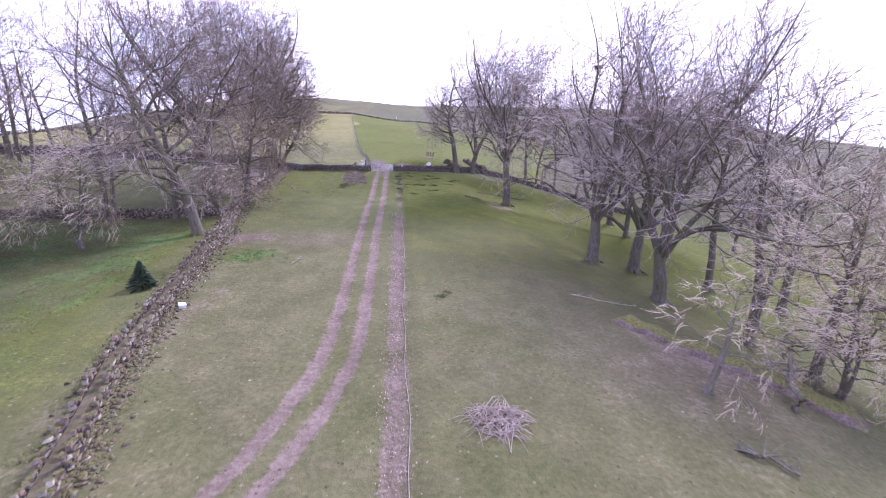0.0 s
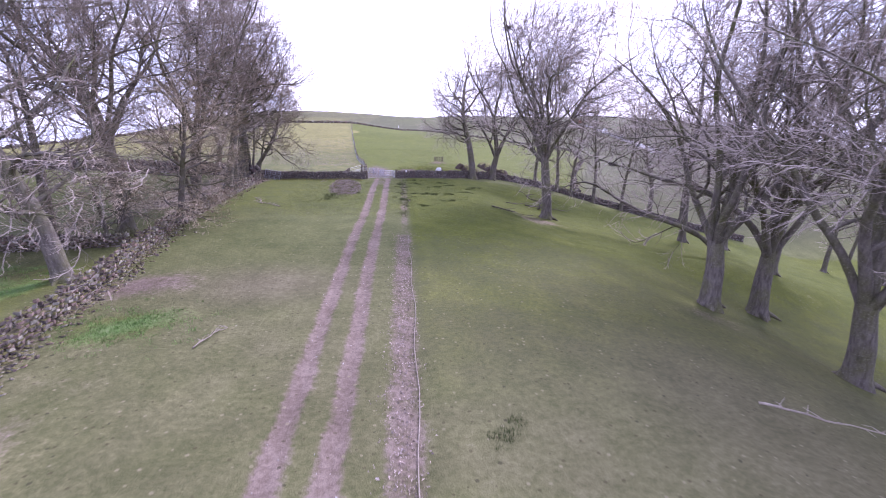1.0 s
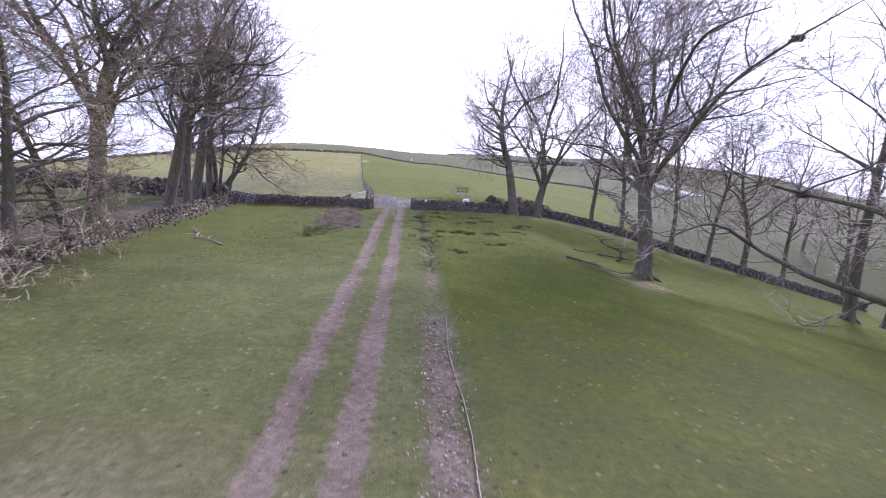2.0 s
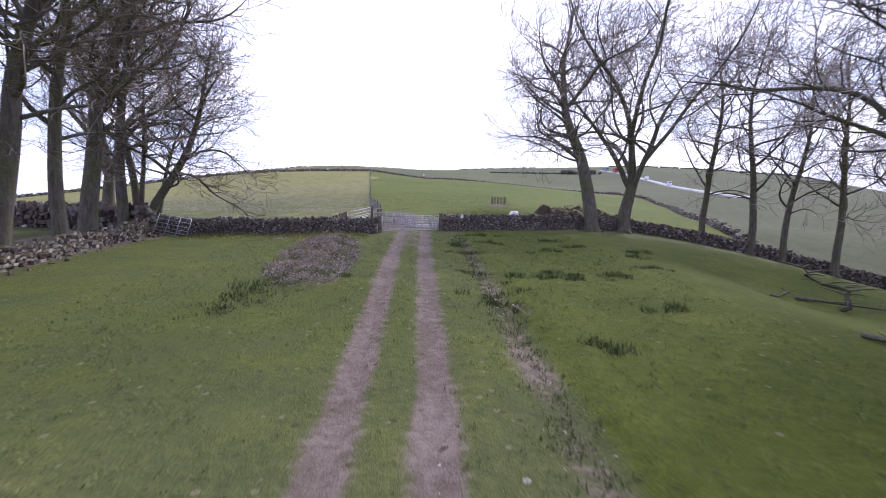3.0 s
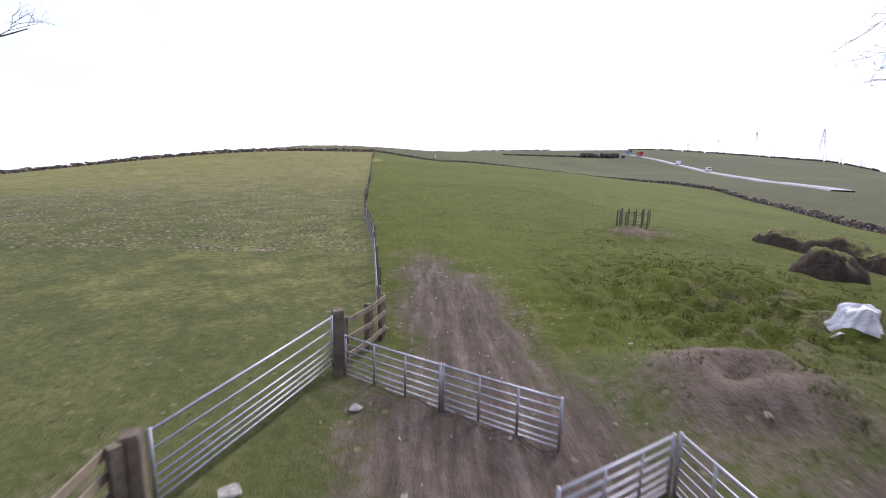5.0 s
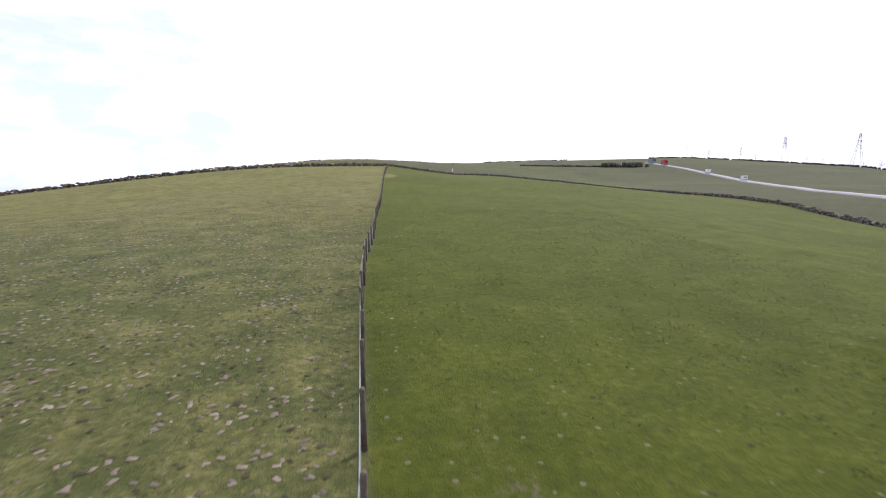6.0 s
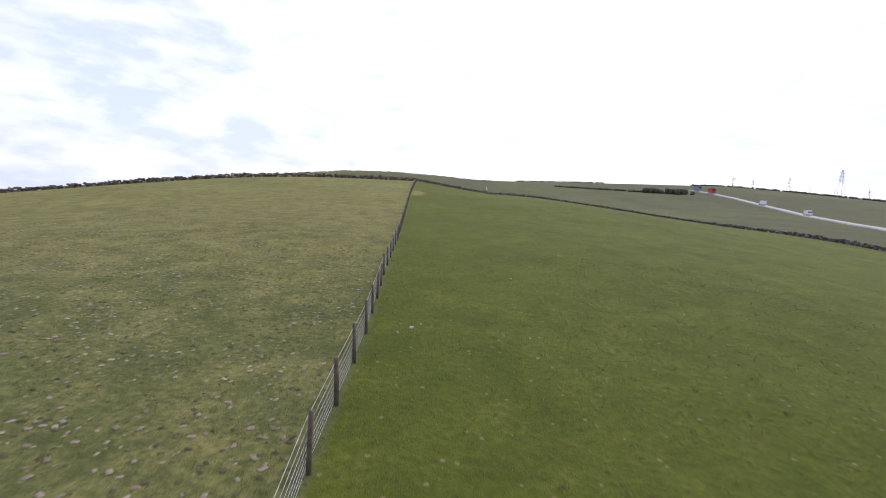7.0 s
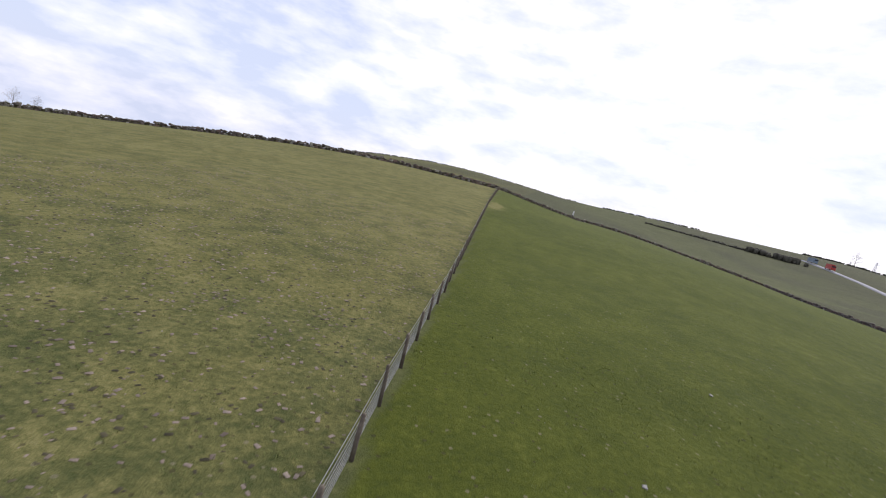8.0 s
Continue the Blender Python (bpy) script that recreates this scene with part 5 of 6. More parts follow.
def meadow(r):
    y = -26 + 34 * r.random() ** 0.9
    x = r.uniform(-9, 10)
    if -1.2 < x - 0.12 < 1.35 and abs(abs(x - 0.12) - 0.73) < 0.36 or y > -1:
        return None
    return x, y


def field_grass(r):
    y = r.uniform(20, 62)
    return r.uniform(-22, 14), y


scatter("meadow_grass", "short tufts of grazed grass beside the track", "grass", M_GRASS, 9000, meadow, blades, 31)
scatter("hill_grass", "short tufts of grazed grass on the hill field", "grass", M_GRASS, 7000, field_grass, blades, 32)


RUSH_SPOTS = [(4.3, -5.4), (7.8, -4.8), (5.2, -14.5), (5.8, -14.2), (7.9, -13.9), (3.9, -14.1), (6.0, -13.8), (9.9, -12.5), (2.6, -6.2), (2.5, -13.2), (3.0, -16.6), (3.1, -17.4), (2.6, -9.0), (8.6, -6.6), (6.6, -8.2), (10.4, -9.0), (5.4, -53.9), (4.2, -2.4), (12.0, -7.0), (4.5, -21.0), (7.6, -18.0)]


def rush_clump(x, y, k):
    r = random.Random(90 + k)
    root = empty("rush_clump")
    for i in range(7):
        q = Buf()
        tuft(q, r, x + r.gauss(0, 0.36), y + r.gauss(0, 0.28), r.uniform(0.13, 0.26), 44, 1.1)
        q.make("tuft", M_RUSH, root)
    return tagged(root, "dark green clump of rushes in the grass", "plant", group="rush clumps beside the track")


for k, (x, y) in enumerate(RUSH_SPOTS):
    rush_clump(x, y, k)


def brash_spot(r):
    u = r.random()
    x, y = -3.3 - 1.4 * u + r.uniform(-1, 1) * (0.95 + 0.85 * math.sin(3.14 * min(1, u * 1.15)) ** 0.7), -15.2 + 12.2 * u + r.gauss(0, 0.4)
    return (x, y) if waves(x, y, 11, 1.3) + 0.5 * waves(x, y, 12, 0.6) > r.uniform(-0.75, 0.15) else None


def brash_green(r):
    u = r.random()
    x, y = -3.1 - 1.4 * u + r.uniform(-1.5, 1.5), -15.6 + 12.2 * u
    return (x, y) if waves(x, y, 11, 1.3) < -0.2 and waves(x, y, 13, 2.5) > -0.2 else None


def stem(q, r, x, y):
    g = gz(x, y)
    a, l, up = r.uniform(0, 6.28), r.uniform(0.10, 0.34), r.uniform(0.0, 0.55)
    q.tube([(x, y, g - 0.02), (x + math.cos(a) * l, y + math.sin(a) * l, g + l * up)], [0.008, 0.004], 3)


def leafy(q, r, x, y):
    tuft(q, r, x, y, r.uniform(0.12, 0.28), 18, 0.9)


def rough_spot(r):
    x, y = r.gauss(6.5, 3.2), r.gauss(11.5, 4.2)
    return (x, y) if x > 2.0 and y > 3.5 else None


def mossy(q, r, x, y):
    tuft(q, r, x, y, r.uniform(0.05, 0.13), 12, 1.3)


def weeds(q, r, x, y):
    tuft(q, r, x, y, r.uniform(0.08, 0.2), 12, 1.0)


scatter("rough_tussocks", "mossy green tussocks and weeds on disturbed ground", "grass", M_RUSH, 420, rough_spot, weeds, 43)
scatter("rough_grass", "yellowish rough grass on disturbed ground", "grass", M_TUSSOCK, 3000, rough_spot, mossy, 44)
scatter("dead_stalks", "pinkish dead stalks and brash heaped on a low bank", "brash", M_BRASH, 8000, brash_spot, stem, 41)
scatter("nettle_patch", "dark green nettles growing through dead stalks", "plant", M_RUSH, 900, brash_green, leafy, 42)


def dead_leaf(q, r, x, y):
    s, a, g = r.uniform(0.015, 0.055), r.uniform(0, 6.28), gz(x, y) + r.uniform(0.005, 0.10)
    c, d = math.cos(a) * s, math.sin(a) * s
    q.add([(x - c, y - d, g), (x + d * 0.4, y - c * 0.4, g + r.uniform(0, 0.06)), (x + c, y + d, g + r.uniform(-0.02, 0.05)), (x - d * 0.4, y + c * 0.4, g + 0.02)], [(0, 1, 2), (0, 2, 3)])


def green_edge(r):
    u = r.random()
    return -4.9 + 0.6 * u + r.gauss(0, 0.45), -18.4 + 5.0 * u + r.gauss(0, 0.5)


def trench_spot(r):
    return 2.85 + r.gauss(0, 0.28), -26 + 24 * r.random()


def verge_spot(r):
    return 2.7 + r.gauss(0, 0.35), -74 + 42 * r.random()


def foot_spot(r):
    pts = r.choice((WALL_W, WALL_W, WALL_E))
    k = r.randrange(len(pts) - 1)
    (x0, y0), (x1, y1), u = pts[k], pts[k + 1], r.random()
    return x0 + (x1 - x0) * u + r.gauss(0, 0.1), y0 + (y1 - y0) * u - 0.42 - abs(r.gauss(0, 0.22))


def lane_spot(r):
    k = r.randrange(2, len(LANE) - 1)
    (x0, y0), (x1, y1), u = LANE[k], LANE[k + 1], r.random()
    return x0 + (x1 - x0) * u + r.choice((-1, 1)) * (0.5 + abs(r.gauss(0, 0.5))), y0 + (y1 - y0) * u


def patch_spot(r):
    return -8.4 + r.gauss(0, 1.4), -46.8 + r.gauss(0, 1.0)


def garden_spot(r):
    return r.uniform(-30, -14.5), r.uniform(-64, -39)


def straw(q, r, x, y):
    g, a, l = gz(x, y), r.uniform(0, 6.28), r.uniform(0.3, 0.65)
    q.tube([(x, y, g), (x + math.cos(a) * l * 0.25, y + math.sin(a) * l * 0.25, g + l * 0.6), (x + math.cos(a) * l * 0.7, y + math.sin(a) * l * 0.7, g + l * 0.8)], [0.006, 0.005, 0.003], 3)


scatter("dry_straws", "long pale dry straws standing in the brash", "grass", M_MOSS, 420, brash_spot, straw, 67)
scatter("dead_leaves", "pinkish dead leaves lying over the brash bank", "litter", M_BRASH, 9500, brash_spot, dead_leaf, 45)
scatter("nettle_edge", "dark green nettles at the edge of the brash", "plant", M_RUSH, 70, green_edge, leafy, 46)
scatter("trench_weeds", "dark weeds in the old trench beside the track", "plant", M_RUSH, 300, trench_spot, weeds, 47)
scatter("trench_litter", "dead leaves in the old trench beside the track", "litter", M_BRASH, 160, trench_spot, dead_leaf, 48)
scatter("verge_litter", "pinkish dead litter on the worn verge", "litter", M_BRASH, 3600, verge_spot, dead_leaf, 49)
scatter("wall_weeds", "green weeds along the foot of the wall", "plant", M_RUSH, 330, foot_spot, weeds, 61)
def foot_grass(q, r, x, y):
    tuft(q, r, x, y, r.uniform(0.10, 0.26), 10, 0.8)


def wall_verge(r):
    x = r.uniform(-13, -2.6)
    return x, -1.15 + 0.1 * x * 0.6 - abs(r.gauss(0, 1.1)) - 0.2


scatter("verge_grass", "long pale grass along the foot of the wall", "grass", M_MOSS, 620, wall_verge, foot_grass, 66)
def rubble_spot(r):
    k = r.randrange(2, len(LANE) - 1)
    (x0, y0), (x1, y1), u = LANE[k], LANE[k + 1], r.random()
    return x0 + (x1 - x0) * u + 0.35 + r.gauss(0, 0.5), y0 + (y1 - y0) * u


def rubble(q, r, x, y):
    s = r.uniform(0.05, 0.20)
    m = Matrix.Translation((x, y, gz(x, y) + s * 0.12)) @ Euler((r.uniform(-0.5, 0.5), r.uniform(-0.5, 0.5), r.uniform(0, 6))).to_matrix().to_4x4() @ Matrix.Diagonal((s * 1.5, s, s * 0.7, 1))
    k = r.randrange(10)
    q.add([tuple(m @ Vector(p)) for p in STONES[k][0]], STONES[k][1])


scatter("lane_rubble", "loose mossy rubble spilt along the tumbled wall", "stones", M_MOSSY, 2600, rubble_spot, rubble, 68)
scatter("lane_weeds", "rough grass and weeds along the tumbled wall", "plant", M_GRASS, 900, lane_spot, weeds, 62)
scatter("nettle_patch", "fresh green nettle patch in the pasture", "plant", M_NETTLE, 420, patch_spot, weeds, 63)
scatter("garden_weeds", "pale green weed clumps in the enclosed field", "plant", M_NETTLE, 2600, garden_spot, weeds, 64)
cable = Buf()
cable.tube([(3.16 + 0.07 * math.sin(k * 1.3) + 0.05 * math.sin(k * 0.37), -74 + 1.4 * k, gz(3.16, -74 + 1.4 * k) + 0.05) for k in range(31)], [0.016] * 31, 5)
tagged(cable.make("old_cable", M_DEAD), "pale old cable lying along the worn verge", "cable")


def brush_pile(x, y, rad, n, label, seed):
    """A heap of cut sticks thrown over one another."""
    r = random.Random(seed)
    root = empty("brush_pile", pose(x, y, gz(x, y)))
    for _ in range(n):
        a, d, b, l = r.uniform(0, 6.28), rad * math.sqrt(r.random()), r.uniform(0, 6.28), r.uniform(0.4, 1.1)
        px, py = d * math.cos(a), d * math.sin(a)
        z = 0.02 + r.uniform(0, 0.42) * (1 - d / rad)
        q = Buf()
        q.tube([(px, py, z), (px + l * 0.5 * math.cos(b), py + l * 0.5 * math.sin(b), z + r.uniform(0.0, 0.2)), (px + l * math.cos(b), py + l * math.sin(b), max(0.0, z + r.uniform(-0.15, 0.1)))], [0.017, 0.013, 0.007], 4)
        q.make("stick", M_BRASH, root)
    return tagged(root, label, "brushwood")


brush_pile(6.5, -66.0, 0.95, 190, "pinkish heap of cut brushwood on the grass", 4)


def fallen_branch(pts, thick, label, seed, mat=None):
    r = random.Random(seed)
    q = Buf()
    P = []
    for (x0, y0, z0), (x1, y1, z1) in zip(pts, pts[1:]):
        for i in range(4):
            x, y = x0 + (x1 - x0) * i / 4 + r.gauss(0, thick * 1.2), y0 + (y1 - y0) * i / 4 + r.gauss(0, thick * 1.2)
            P.append((x, y, gz(x, y) + z0 + (z1 - z0) * i / 4))
    n = len(P)
    q.tube(P, [thick * (1 - 0.75 * i / (n - 1)) for i in range(n)], 7, True)
    bough = q.make("fallen_branch", mat or M_DEAD)
    for i in [*range(2, n), *range(3, n, 2)]:
        a, l = r.uniform(0, 6.28), thick * r.uniform(4, 13)
        x, y, z = P[i]
        q = Buf()
        q.tube([(x, y, z), (x + l * 0.5 * math.cos(a), y + l * 0.5 * math.sin(a), z + 0.1), (x + l * math.cos(a), y + l * math.sin(a), z + r.uniform(0, 0.2))], [thick * 0.4, thick * 0.25, thick * 0.1], 5)
        q.make("side_branch", mat or M_DEAD, bough)
    return tagged(bough, label, "branch")


PALE = "pale barkless fallen branch lying on the grass"
fallen_branch([(-4.9, -48.8, 0.05), (-4.6, -48.1, 0.12), (-4.5, -47.4, 0.05), (-4.2, -46.9, 0.04)], 0.03, PALE, 1)
fallen_branch([(3.2, -17.6, 0.05), (3.4, -18.2, 0.1), (3.5, -18.8, 0.06)], 0.03, PALE, 2)
MOSSY = "mossy dark bough fallen below a tree"
fallen_branch([(11.6, -19.9, 0.08), (12.2, -20.6, 0.15), (13.6, -20.4, 0.15), (15.9, -18.9, 0.1)], 0.085, MOSSY, 3, M_BARK)
fallen_branch([(17.3, -11.0, 0.08), (20.1, -11.2, 0.2), (23.4, -10.6, 0.1)], 0.085, MOSSY, 4, M_BARK)
fallen_branch([(18.7, -11.7, 0.0), (18.75, -11.7, 0.9), (17.6, -11.6, 1.05), (16.6, -11.5, 1.75)], 0.12, "crooked dead snag standing on a fallen bough", 5, M_BARK)
fallen_branch([(14.6, -13.0, 0.06), (16.4, -11.2, 0.12), (18.2, -9.4, 0.06)], 0.05, MOSSY, 12, M_BARK)
fallen_branch([(14.6, -51.8, 0.1), (15.4, -52.6, 0.3), (16.5, -53.4, 0.5), (18.2, -55.2, 1.2)], 0.05, PALE, 6)
fallen_branch([(-10.2, -20.8, 0.05), (-10.9, -19.2, 0.1), (-11.6, -18.0, 0.05)], 0.06, PALE, 7)
fallen_branch([(-8.3, -22.4, 0.05), (-9.4, -21.2, 0.1), (-10.6, -20.6, 0.05)], 0.05, PALE, 8)
fallen_branch([(-7.6, -4.7, 0.04), (-7.2, -4.5, 0.1), (-6.8, -4.6, 0.04)], 0.04, PALE, 9)
fallen_branch([(15.6, -67.2, 0.1), (16.2, -67.8, 0.2), (17.0, -68.6, 0.1)], 0.11, "dark fallen bough on bare earth", 10, M_BARK)
fallen_branch([(21.0, -64.2, 0.2), (22.6, -61.5, 1.4), (24.2, -59.5, 1.9), (26.6, -58.8, 1.8)], 0.16, "dark leaning dead bough over the ruined wall", 11, M_BARK)


def pebble(q, r, x, y):
    s = r.uniform(0.015, 0.055)
    m = Matrix.Translation((x, y, gz(x, y) + s * 0.1)) @ Euler((r.uniform(0, 3), r.uniform(0, 3), r.uniform(0, 3))).to_matrix().to_4x4() @ Matrix.Diagonal((s * 1.5, s, s * 0.8, 1))
    k = r.randrange(10)
    q.add([tuple(m @ Vector(p)) for p in STONES[k][0]], STONES[k][1])


def pen_spot(r):
    return r.gauss(-0.9, 1.3), r.uniform(0.6, 17)


def rut_spot(r):
    y = r.uniform(-58, -1)
    return float(rut_x(y)) + r.choice((-0.73, 0.73)) + r.gauss(0, 0.2), y


def hill_spot(r):
    return r.uniform(-26, 16), r.uniform(22, 75)


scatter("pen_stones", "pale stones trodden into the muddy pen", "stones", M_PALESTONE, 150, pen_spot, pebble, 51)
scatter("track_stones", "small stones in the wheel ruts", "stones", M_PALESTONE, 110, rut_spot, pebble, 52)
def fleck(q, r, x, y):
    s = r.uniform(0.03, 0.115)
    m = Matrix.Translation((x, y, gz(x, y) + s * 0.1)) @ Matrix.Rotation(r.uniform(0, 6), 4, "Z") @ Matrix.Diagonal((s * 1.6, s, s * 0.5, 1))
    q.add([tuple(m @ Vector(p)) for p in ((-0.5, -0.4, 0), (0.5, -0.5, 0), (0.4, 0.5, 0), (-0.5, 0.4, 0), (0.1, 0, 0.7))], [(0, 1, 4), (1, 2, 4), (2, 3, 4), (3, 0, 4)])


def west_spot(r):
    y = 18 + 75 * r.random() ** 1.35
    x = float(fence_x(y)) - 0.4 - 34 * r.random()
    return (x, y) if waves(x, y, 33, 5.5) > r.uniform(-1.0, 0.7) else None


scatter("field_stones", "pale stones strewn over the hill field", "stones", M_PALESTONE, 60, hill_spot, pebble, 53)
scatter("dry_litter", "pale dry leaves and stalks strewn over the grazed field", "litter", M_STRAW, 17000, west_spot, fleck, 54)
scatter("droppings", "dark droppings strewn over the grazed field", "litter", M_DUNG, 11000, west_spot, fleck, 55)
for k, (x, y, s) in enumerate([(-2.85, 5.5, 0.26), (-4.1, 3.75, 0.3), (0.0, 2.2, 0.26), (0.25, 2.0, 0.2), (-0.2, 2.45, 0.2), (-2.75, 8.9, 0.3), (-6.2, 45.0, 0.22), (-5.9, 45.4, 0.16), (-6.6, 44.4, 0.14), (-1.9, 54.2, 0.2), (2.2, 62.6, 0.22)]):
    b = new("loose_stone", STONE_MESHES[k % 10].copy())
    b.data.materials[0] = M_PALESTONE
    s *= 0.7
    b.matrix_basis = pose(x, y, gz(x, y) + s * 0.15, 10, 5, k * 40) @ Matrix.Diagonal((s * 1.3, s, s * 0.45, 1))
    tagged(b, "pale loose stone lying on the ground", "stone", group="loose stones")


def conifer(x, y, height):
    r = random.Random(3)
    root = empty("conifer_sapling", pose(x, y, gz(x, y)))
    q = Buf()
    q.tube([(0, 0, -0.1), (0, 0, height)], [0.05, 0.01], 6)
    q.make("trunk", M_BARK, root)
    q = Buf()
    for i in range(520):
        u = r.random() ** 0.8
        a, l = r.uniform(0, 6.28), (1 - u) * 0.85 * r.uniform(0.5, 1) + 0.08
        z = 0.12 + u * height * 0.95
        w = 0.05
        q.add([(0, 0, z), (l * math.cos(a) - w * math.sin(a), l * math.sin(a) + w * math.cos(a), z - 0.18 * l), (l * 1.15 * math.cos(a), l * 1.15 * math.sin(a), z - 0.1 * l), (l * math.cos(a) + w * math.sin(a), l * math.sin(a) - w * math.cos(a), z - 0.22 * l)], [(0, 1, 2), (0, 2, 3)])
    tagged(q.make("crown", M_CONIFER, root), kind="stuff")
    return tagged(root, "small dark green conifer sapling behind the wall", "tree")


conifer(-12.6, -53.0, 1.7)

# ---- far off ----
road_pts = [(104, 115), (128, 170), (150, 235), (168, 300), (176, 360), (178, 430)]
q = Buf()
line = path_points(road_pts, 6)
for x, y, h in line:
    nx, ny = -math.sin(h) * 2.4, math.cos(h) * 2.4
    z = max(gz(x + nx, y + ny), gz(x - nx, y - ny), gz(x, y)) + 0.35
    q.v += [(x + nx, y + ny, z), (x - nx, y - ny, z), (x - nx * 1.3, y - ny * 1.3, z - 1.2), (x + nx * 1.3, y + ny * 1.3, z - 1.2)]
for i in range(len(line) - 1):
    a = i * 4
    q.f += [(a, a + 1, a + 5, a + 4), (a + 1, a + 2, a + 6, a + 5), (a + 3, a, a + 4, a + 7)]
tagged(q.make("road", M_TARMAC), "pale grey country road across distant fields", "road", kind="structure")


def vehicle(name, x, y, L, W, H, paint, label, turn, cab=0.0, cab_paint=None):
    """A boxy road vehicle: body with sloped nose, windscreen and four wheels."""
    root = empty(name, pose(x, y, gz(x, y) + 0.4, 0, 0, turn))
    q = Buf()
    nose = 0.0 if cab else L * 0.2
    prof = [(-L / 2, 0.35), (L / 2, 0.35), (L / 2, H * 0.5), (L / 2 - nose * 0.5, H * 0.55), (L / 2 - nose, H), (-L / 2, H)] if not cab else [(-L / 2, 0.8), (L / 2 - cab, 0.8), (L / 2 - cab, H), (-L / 2, H)]
    n = len(prof)
    q.v = [(a, s * W / 2, b) for s in (-1, 1) for a, b in prof]
    q.f = [tuple(range(n - 1, -1, -1)), tuple(range(n, 2 * n))] + [(k, (k + 1) % n, n + (k + 1) % n, n + k) for k in range(n)]
    q.make("body", paint, root, flat=True)
    if cab:
        q = Buf()
        q.box((L / 2 - cab + 0.15, -W / 2, 0.5), (L / 2, W / 2, H * 0.82))
        q.make("cab", cab_paint or paint, root, flat=True)
    q = Buf()
    q.box((L / 2 - nose * 0.9 - 0.02, -W * 0.42, H * 0.56), (L / 2 - nose * 0.35 + 0.03, W * 0.42, H * 0.8))
    q.make("windscreen", M_GLASS, root, flat=True)
    for u in (-0.32, 0.32):
        for s in (-1, 1):
            q = Buf()
            q.tube([(L * u, s * W / 2 - 0.12 * s, 0.42), (L * u, s * W / 2 + 0.03 * s, 0.42)], [0.42] * 2, 14, True)
            q.make("wheel", M_TYRE, root)
    return tagged(root, label, "vehicle")


vehicle("van", 171.5, 322, 5.4, 2.0, 2.5, M_WHITE, "white van on the distant road", 78)
vehicle("van", 159, 265, 5.0, 2.0, 2.3, M_WHITE, "white van on the distant road", -106)
vehicle("lorry", 177, 395, 10.5, 2.5, 3.9, M_RED, "red lorry on the distant road", -100, 2.2)
vehicle("lorry", 178, 420, 11.0, 2.5, 3.8, M_BLUEGREY, "blue-grey lorry on the distant road", -95, 2.2)


def pylon(x, y, height):
    """A lattice transmission tower with three pairs of arms."""
    root = empty("pylon", pose(x, y, gz(x, y), 0, 0, 30))
    def wid(z):
        return 3.6 * (1 - z / height) ** 1.4 + 0.55
    for sx in (-1, 1):
        for sy in (-1, 1):
            q = Buf()
            zs = [height * k / 10 for k in range(11)]
            q.tube([(sx * wid(z), sy * wid(z), z) for z in zs], [0.13] * 11, 4)
            q.make("leg", M_PYLON, root)
    q = Buf()
    for k in range(10):
        z0, z1 = height * k / 10, height * (k + 1) / 10
        a, b = wid(z0), wid(z1)
        for s in (-1, 1):
            q.tube([(-a, s * a, z0), (b, s * b, z1)], [0.06] * 2, 3)
            q.tube([(a, s * a, z0), (-b, s * b, z1)], [0.06] * 2, 3)
            q.tube([(s * a, -a, z0), (s * b, b, z1)], [0.06] * 2, 3)
    q.make("lattice", M_PYLON, root)
    for u, l in ((0.62, 6.5), (0.76, 8.0), (0.90, 6.0)):
        for s in (-1, 1):
            q = Buf()
            q.tube([(0, 0, height * u + 0.9), (s * l, 0, height * u)], [0.15, 0.07], 4)
            q.tube([(0, 0, height * u - 0.3), (s * l, 0, height * u)], [0.12, 0.06], 4)
            q.make("arm", M_PYLON, root)
    return tagged(root, "grey steel lattice electricity pylon on the skyline", "pylon", group="pylons on the skyline")


def far_place(az, dist):
    a = radians(az)
    return -3 + dist * math.sin(a), 20 + dist * math.cos(a)


for az, d, h in ((36.2, 640, 29), (41.8, 560, 30), (32.5, 900, 36), (29.6, 1000, 36), (28.0, 1150, 36)):
    pylon(*far_place(az, d), h)


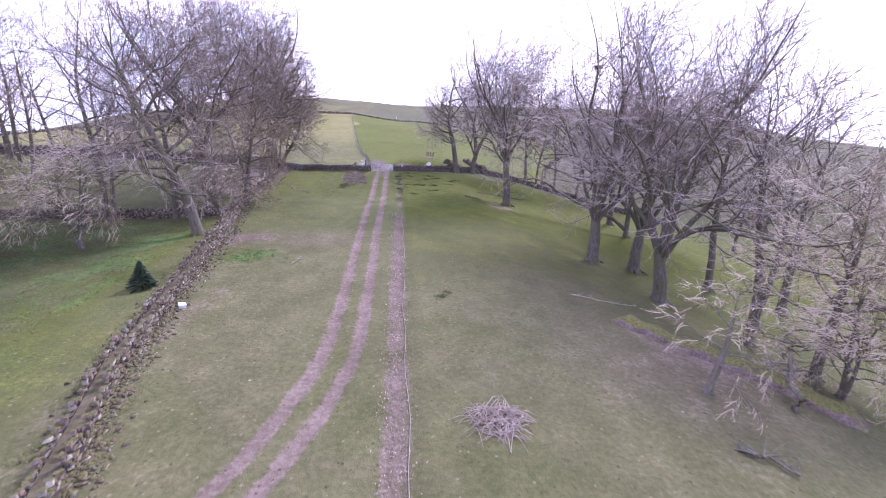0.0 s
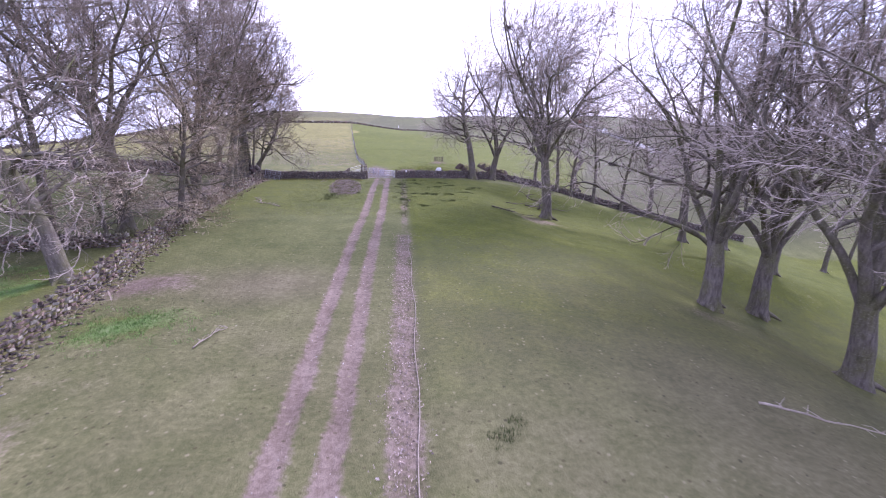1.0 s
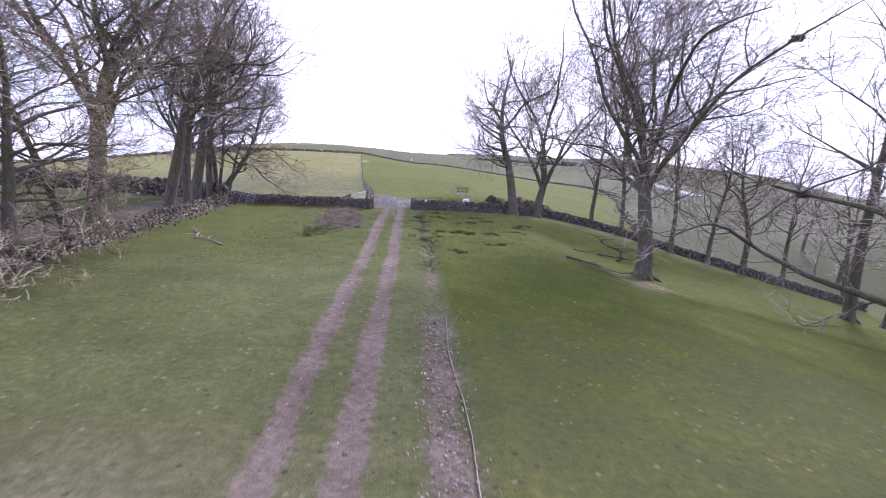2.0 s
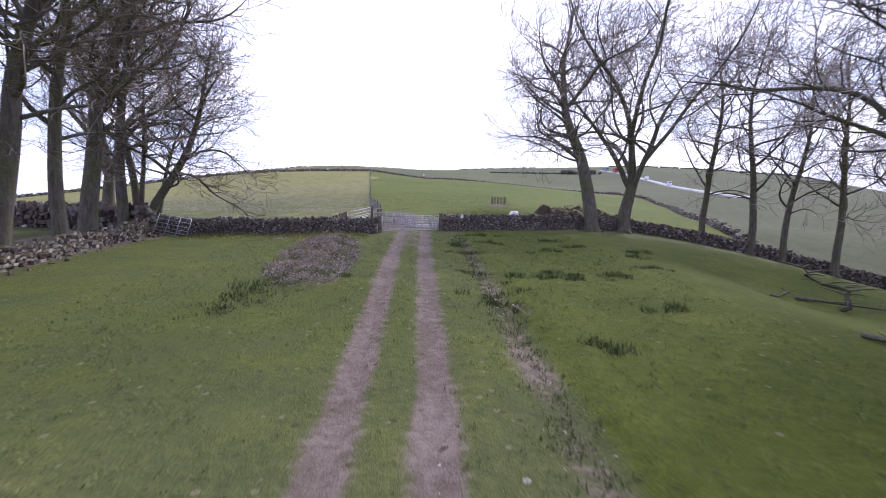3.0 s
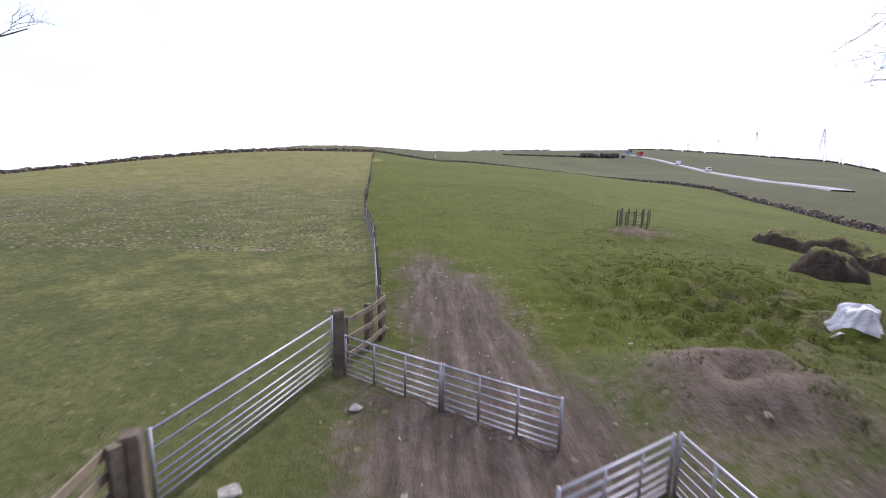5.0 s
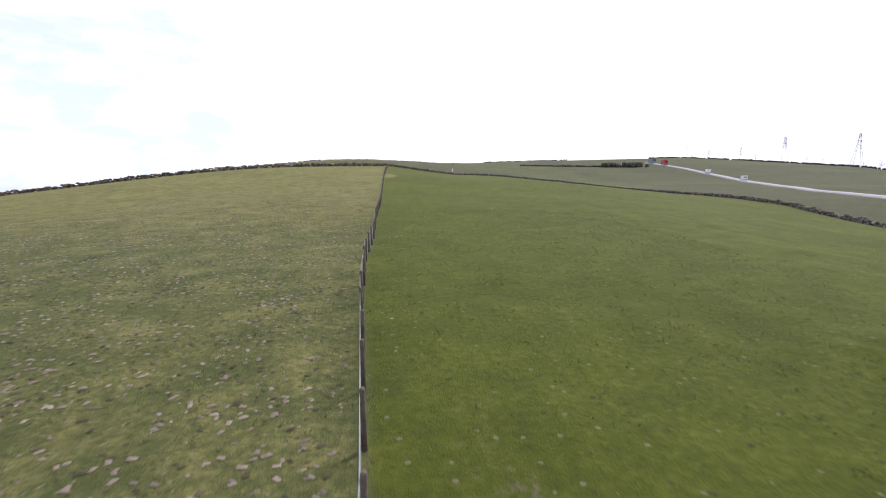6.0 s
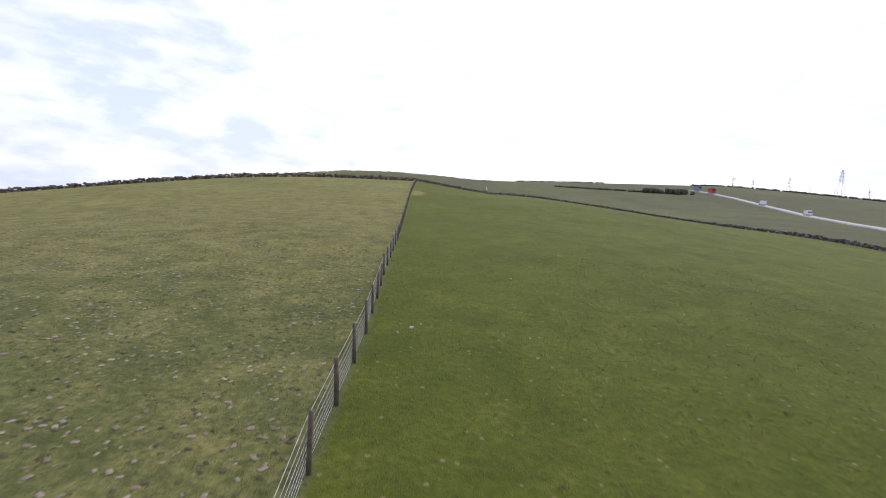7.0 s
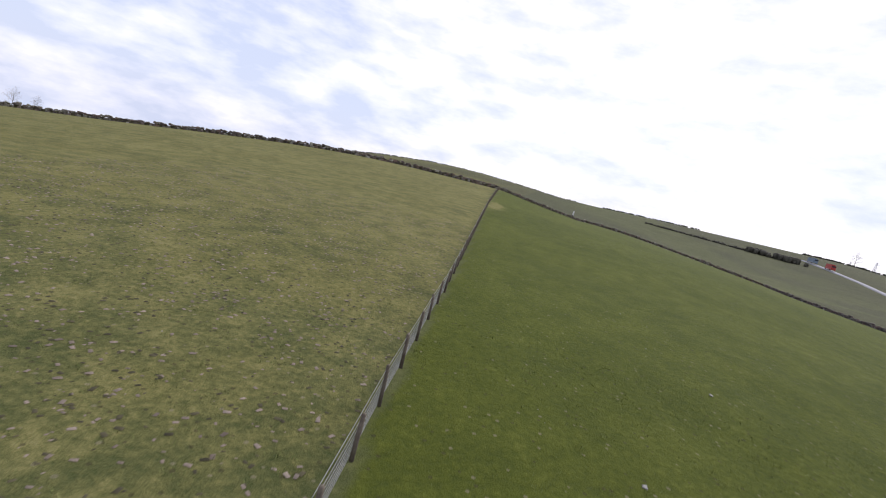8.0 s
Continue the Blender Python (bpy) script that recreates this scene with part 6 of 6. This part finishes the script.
def hedge(name, pts, height, width, label, seed):
    """A far hedge or thicket of many small leafless clumps."""
    r = random.Random(seed)
    q = Buf()
    for x, y, h in path_points(pts, width * 0.25):
        for _ in range(3):
            px, py = x + r.uniform(-0.5, 0.5) * width, y + r.uniform(-0.5, 0.5) * width
            s = height * r.uniform(0.25, 1.2)
            m = Matrix.Translation((px, py, gz(px, py) + s * 0.38)) @ Matrix.Rotation(r.uniform(0, 6), 4, "Z") @ Matrix.Diagonal((s * r.uniform(0.7, 1.3), s * r.uniform(0.6, 1.0), s, 1))
            k = r.randrange(10)
            q.add([tuple(m @ Vector(p)) for p in STONES[k][0]], STONES[k][1])
    return tagged(q.make(name, M_HEDGE), label, "hedge", kind="stuff")


for k in range(16):
    x, y = far_place(19.8 + 0.24 * k, 405 + 9 * math.sin(k * 2.3))
    plant("thicket", x, y, 0.30 + 0.06 * math.sin(k * 1.7), k * 77)
hedge("far_thicket", [far_place(19.6, 406), far_place(23.6, 402)], 4.2, 7, "dark leafless undergrowth beside the distant road", 1)
hedge("far_thicket", [far_place(9.5, 440), far_place(15, 420), far_place(19.6, 406)], 1.5, 4, "low dark hedge running to the distant thicket", 6)
hedge("skyline_hedge", [far_place(5, 600), far_place(11, 610), far_place(15, 600)], 1.8, 6, "dark hedge line on the distant ridge", 2)
hedge("skyline_hedge", [far_place(24, 600), far_place(32, 590), far_place(46, 560)], 2.0, 5, "dark hedge line on the distant ridge", 3)
hedge("skyline_hedge", [far_place(-30, 610), far_place(-12, 620), far_place(2, 610)], 1.5, 6, "dark heather edge on the distant ridge", 4)
for az, d, s in ((27.6, 560, 0.75), (34.0, 560, 0.5), (38.2, 540, 0.6), (39.4, 540, 0.45), (43.5, 520, 0.55), (45.0, 520, 0.5), (-59, 205, 0.34), (-60.5, 207, 0.38), (-51, 200, 0.36), (-49.5, 200, 0.28)):
    x, y = far_place(az, d)
    plant("far", x, y, s, az * 9, label="small bare tree on the far skyline")
q = Buf()
wx, wy = 1.0, 197.5
q.tube([(wx, wy, gz(wx, wy) - 0.2), (wx, wy, gz(wx, wy) + 2.3)], [0.14, 0.12], 8, True)
tagged(q.make("marker_post", M_WHITE), "white marker post by the distant wall", "post")
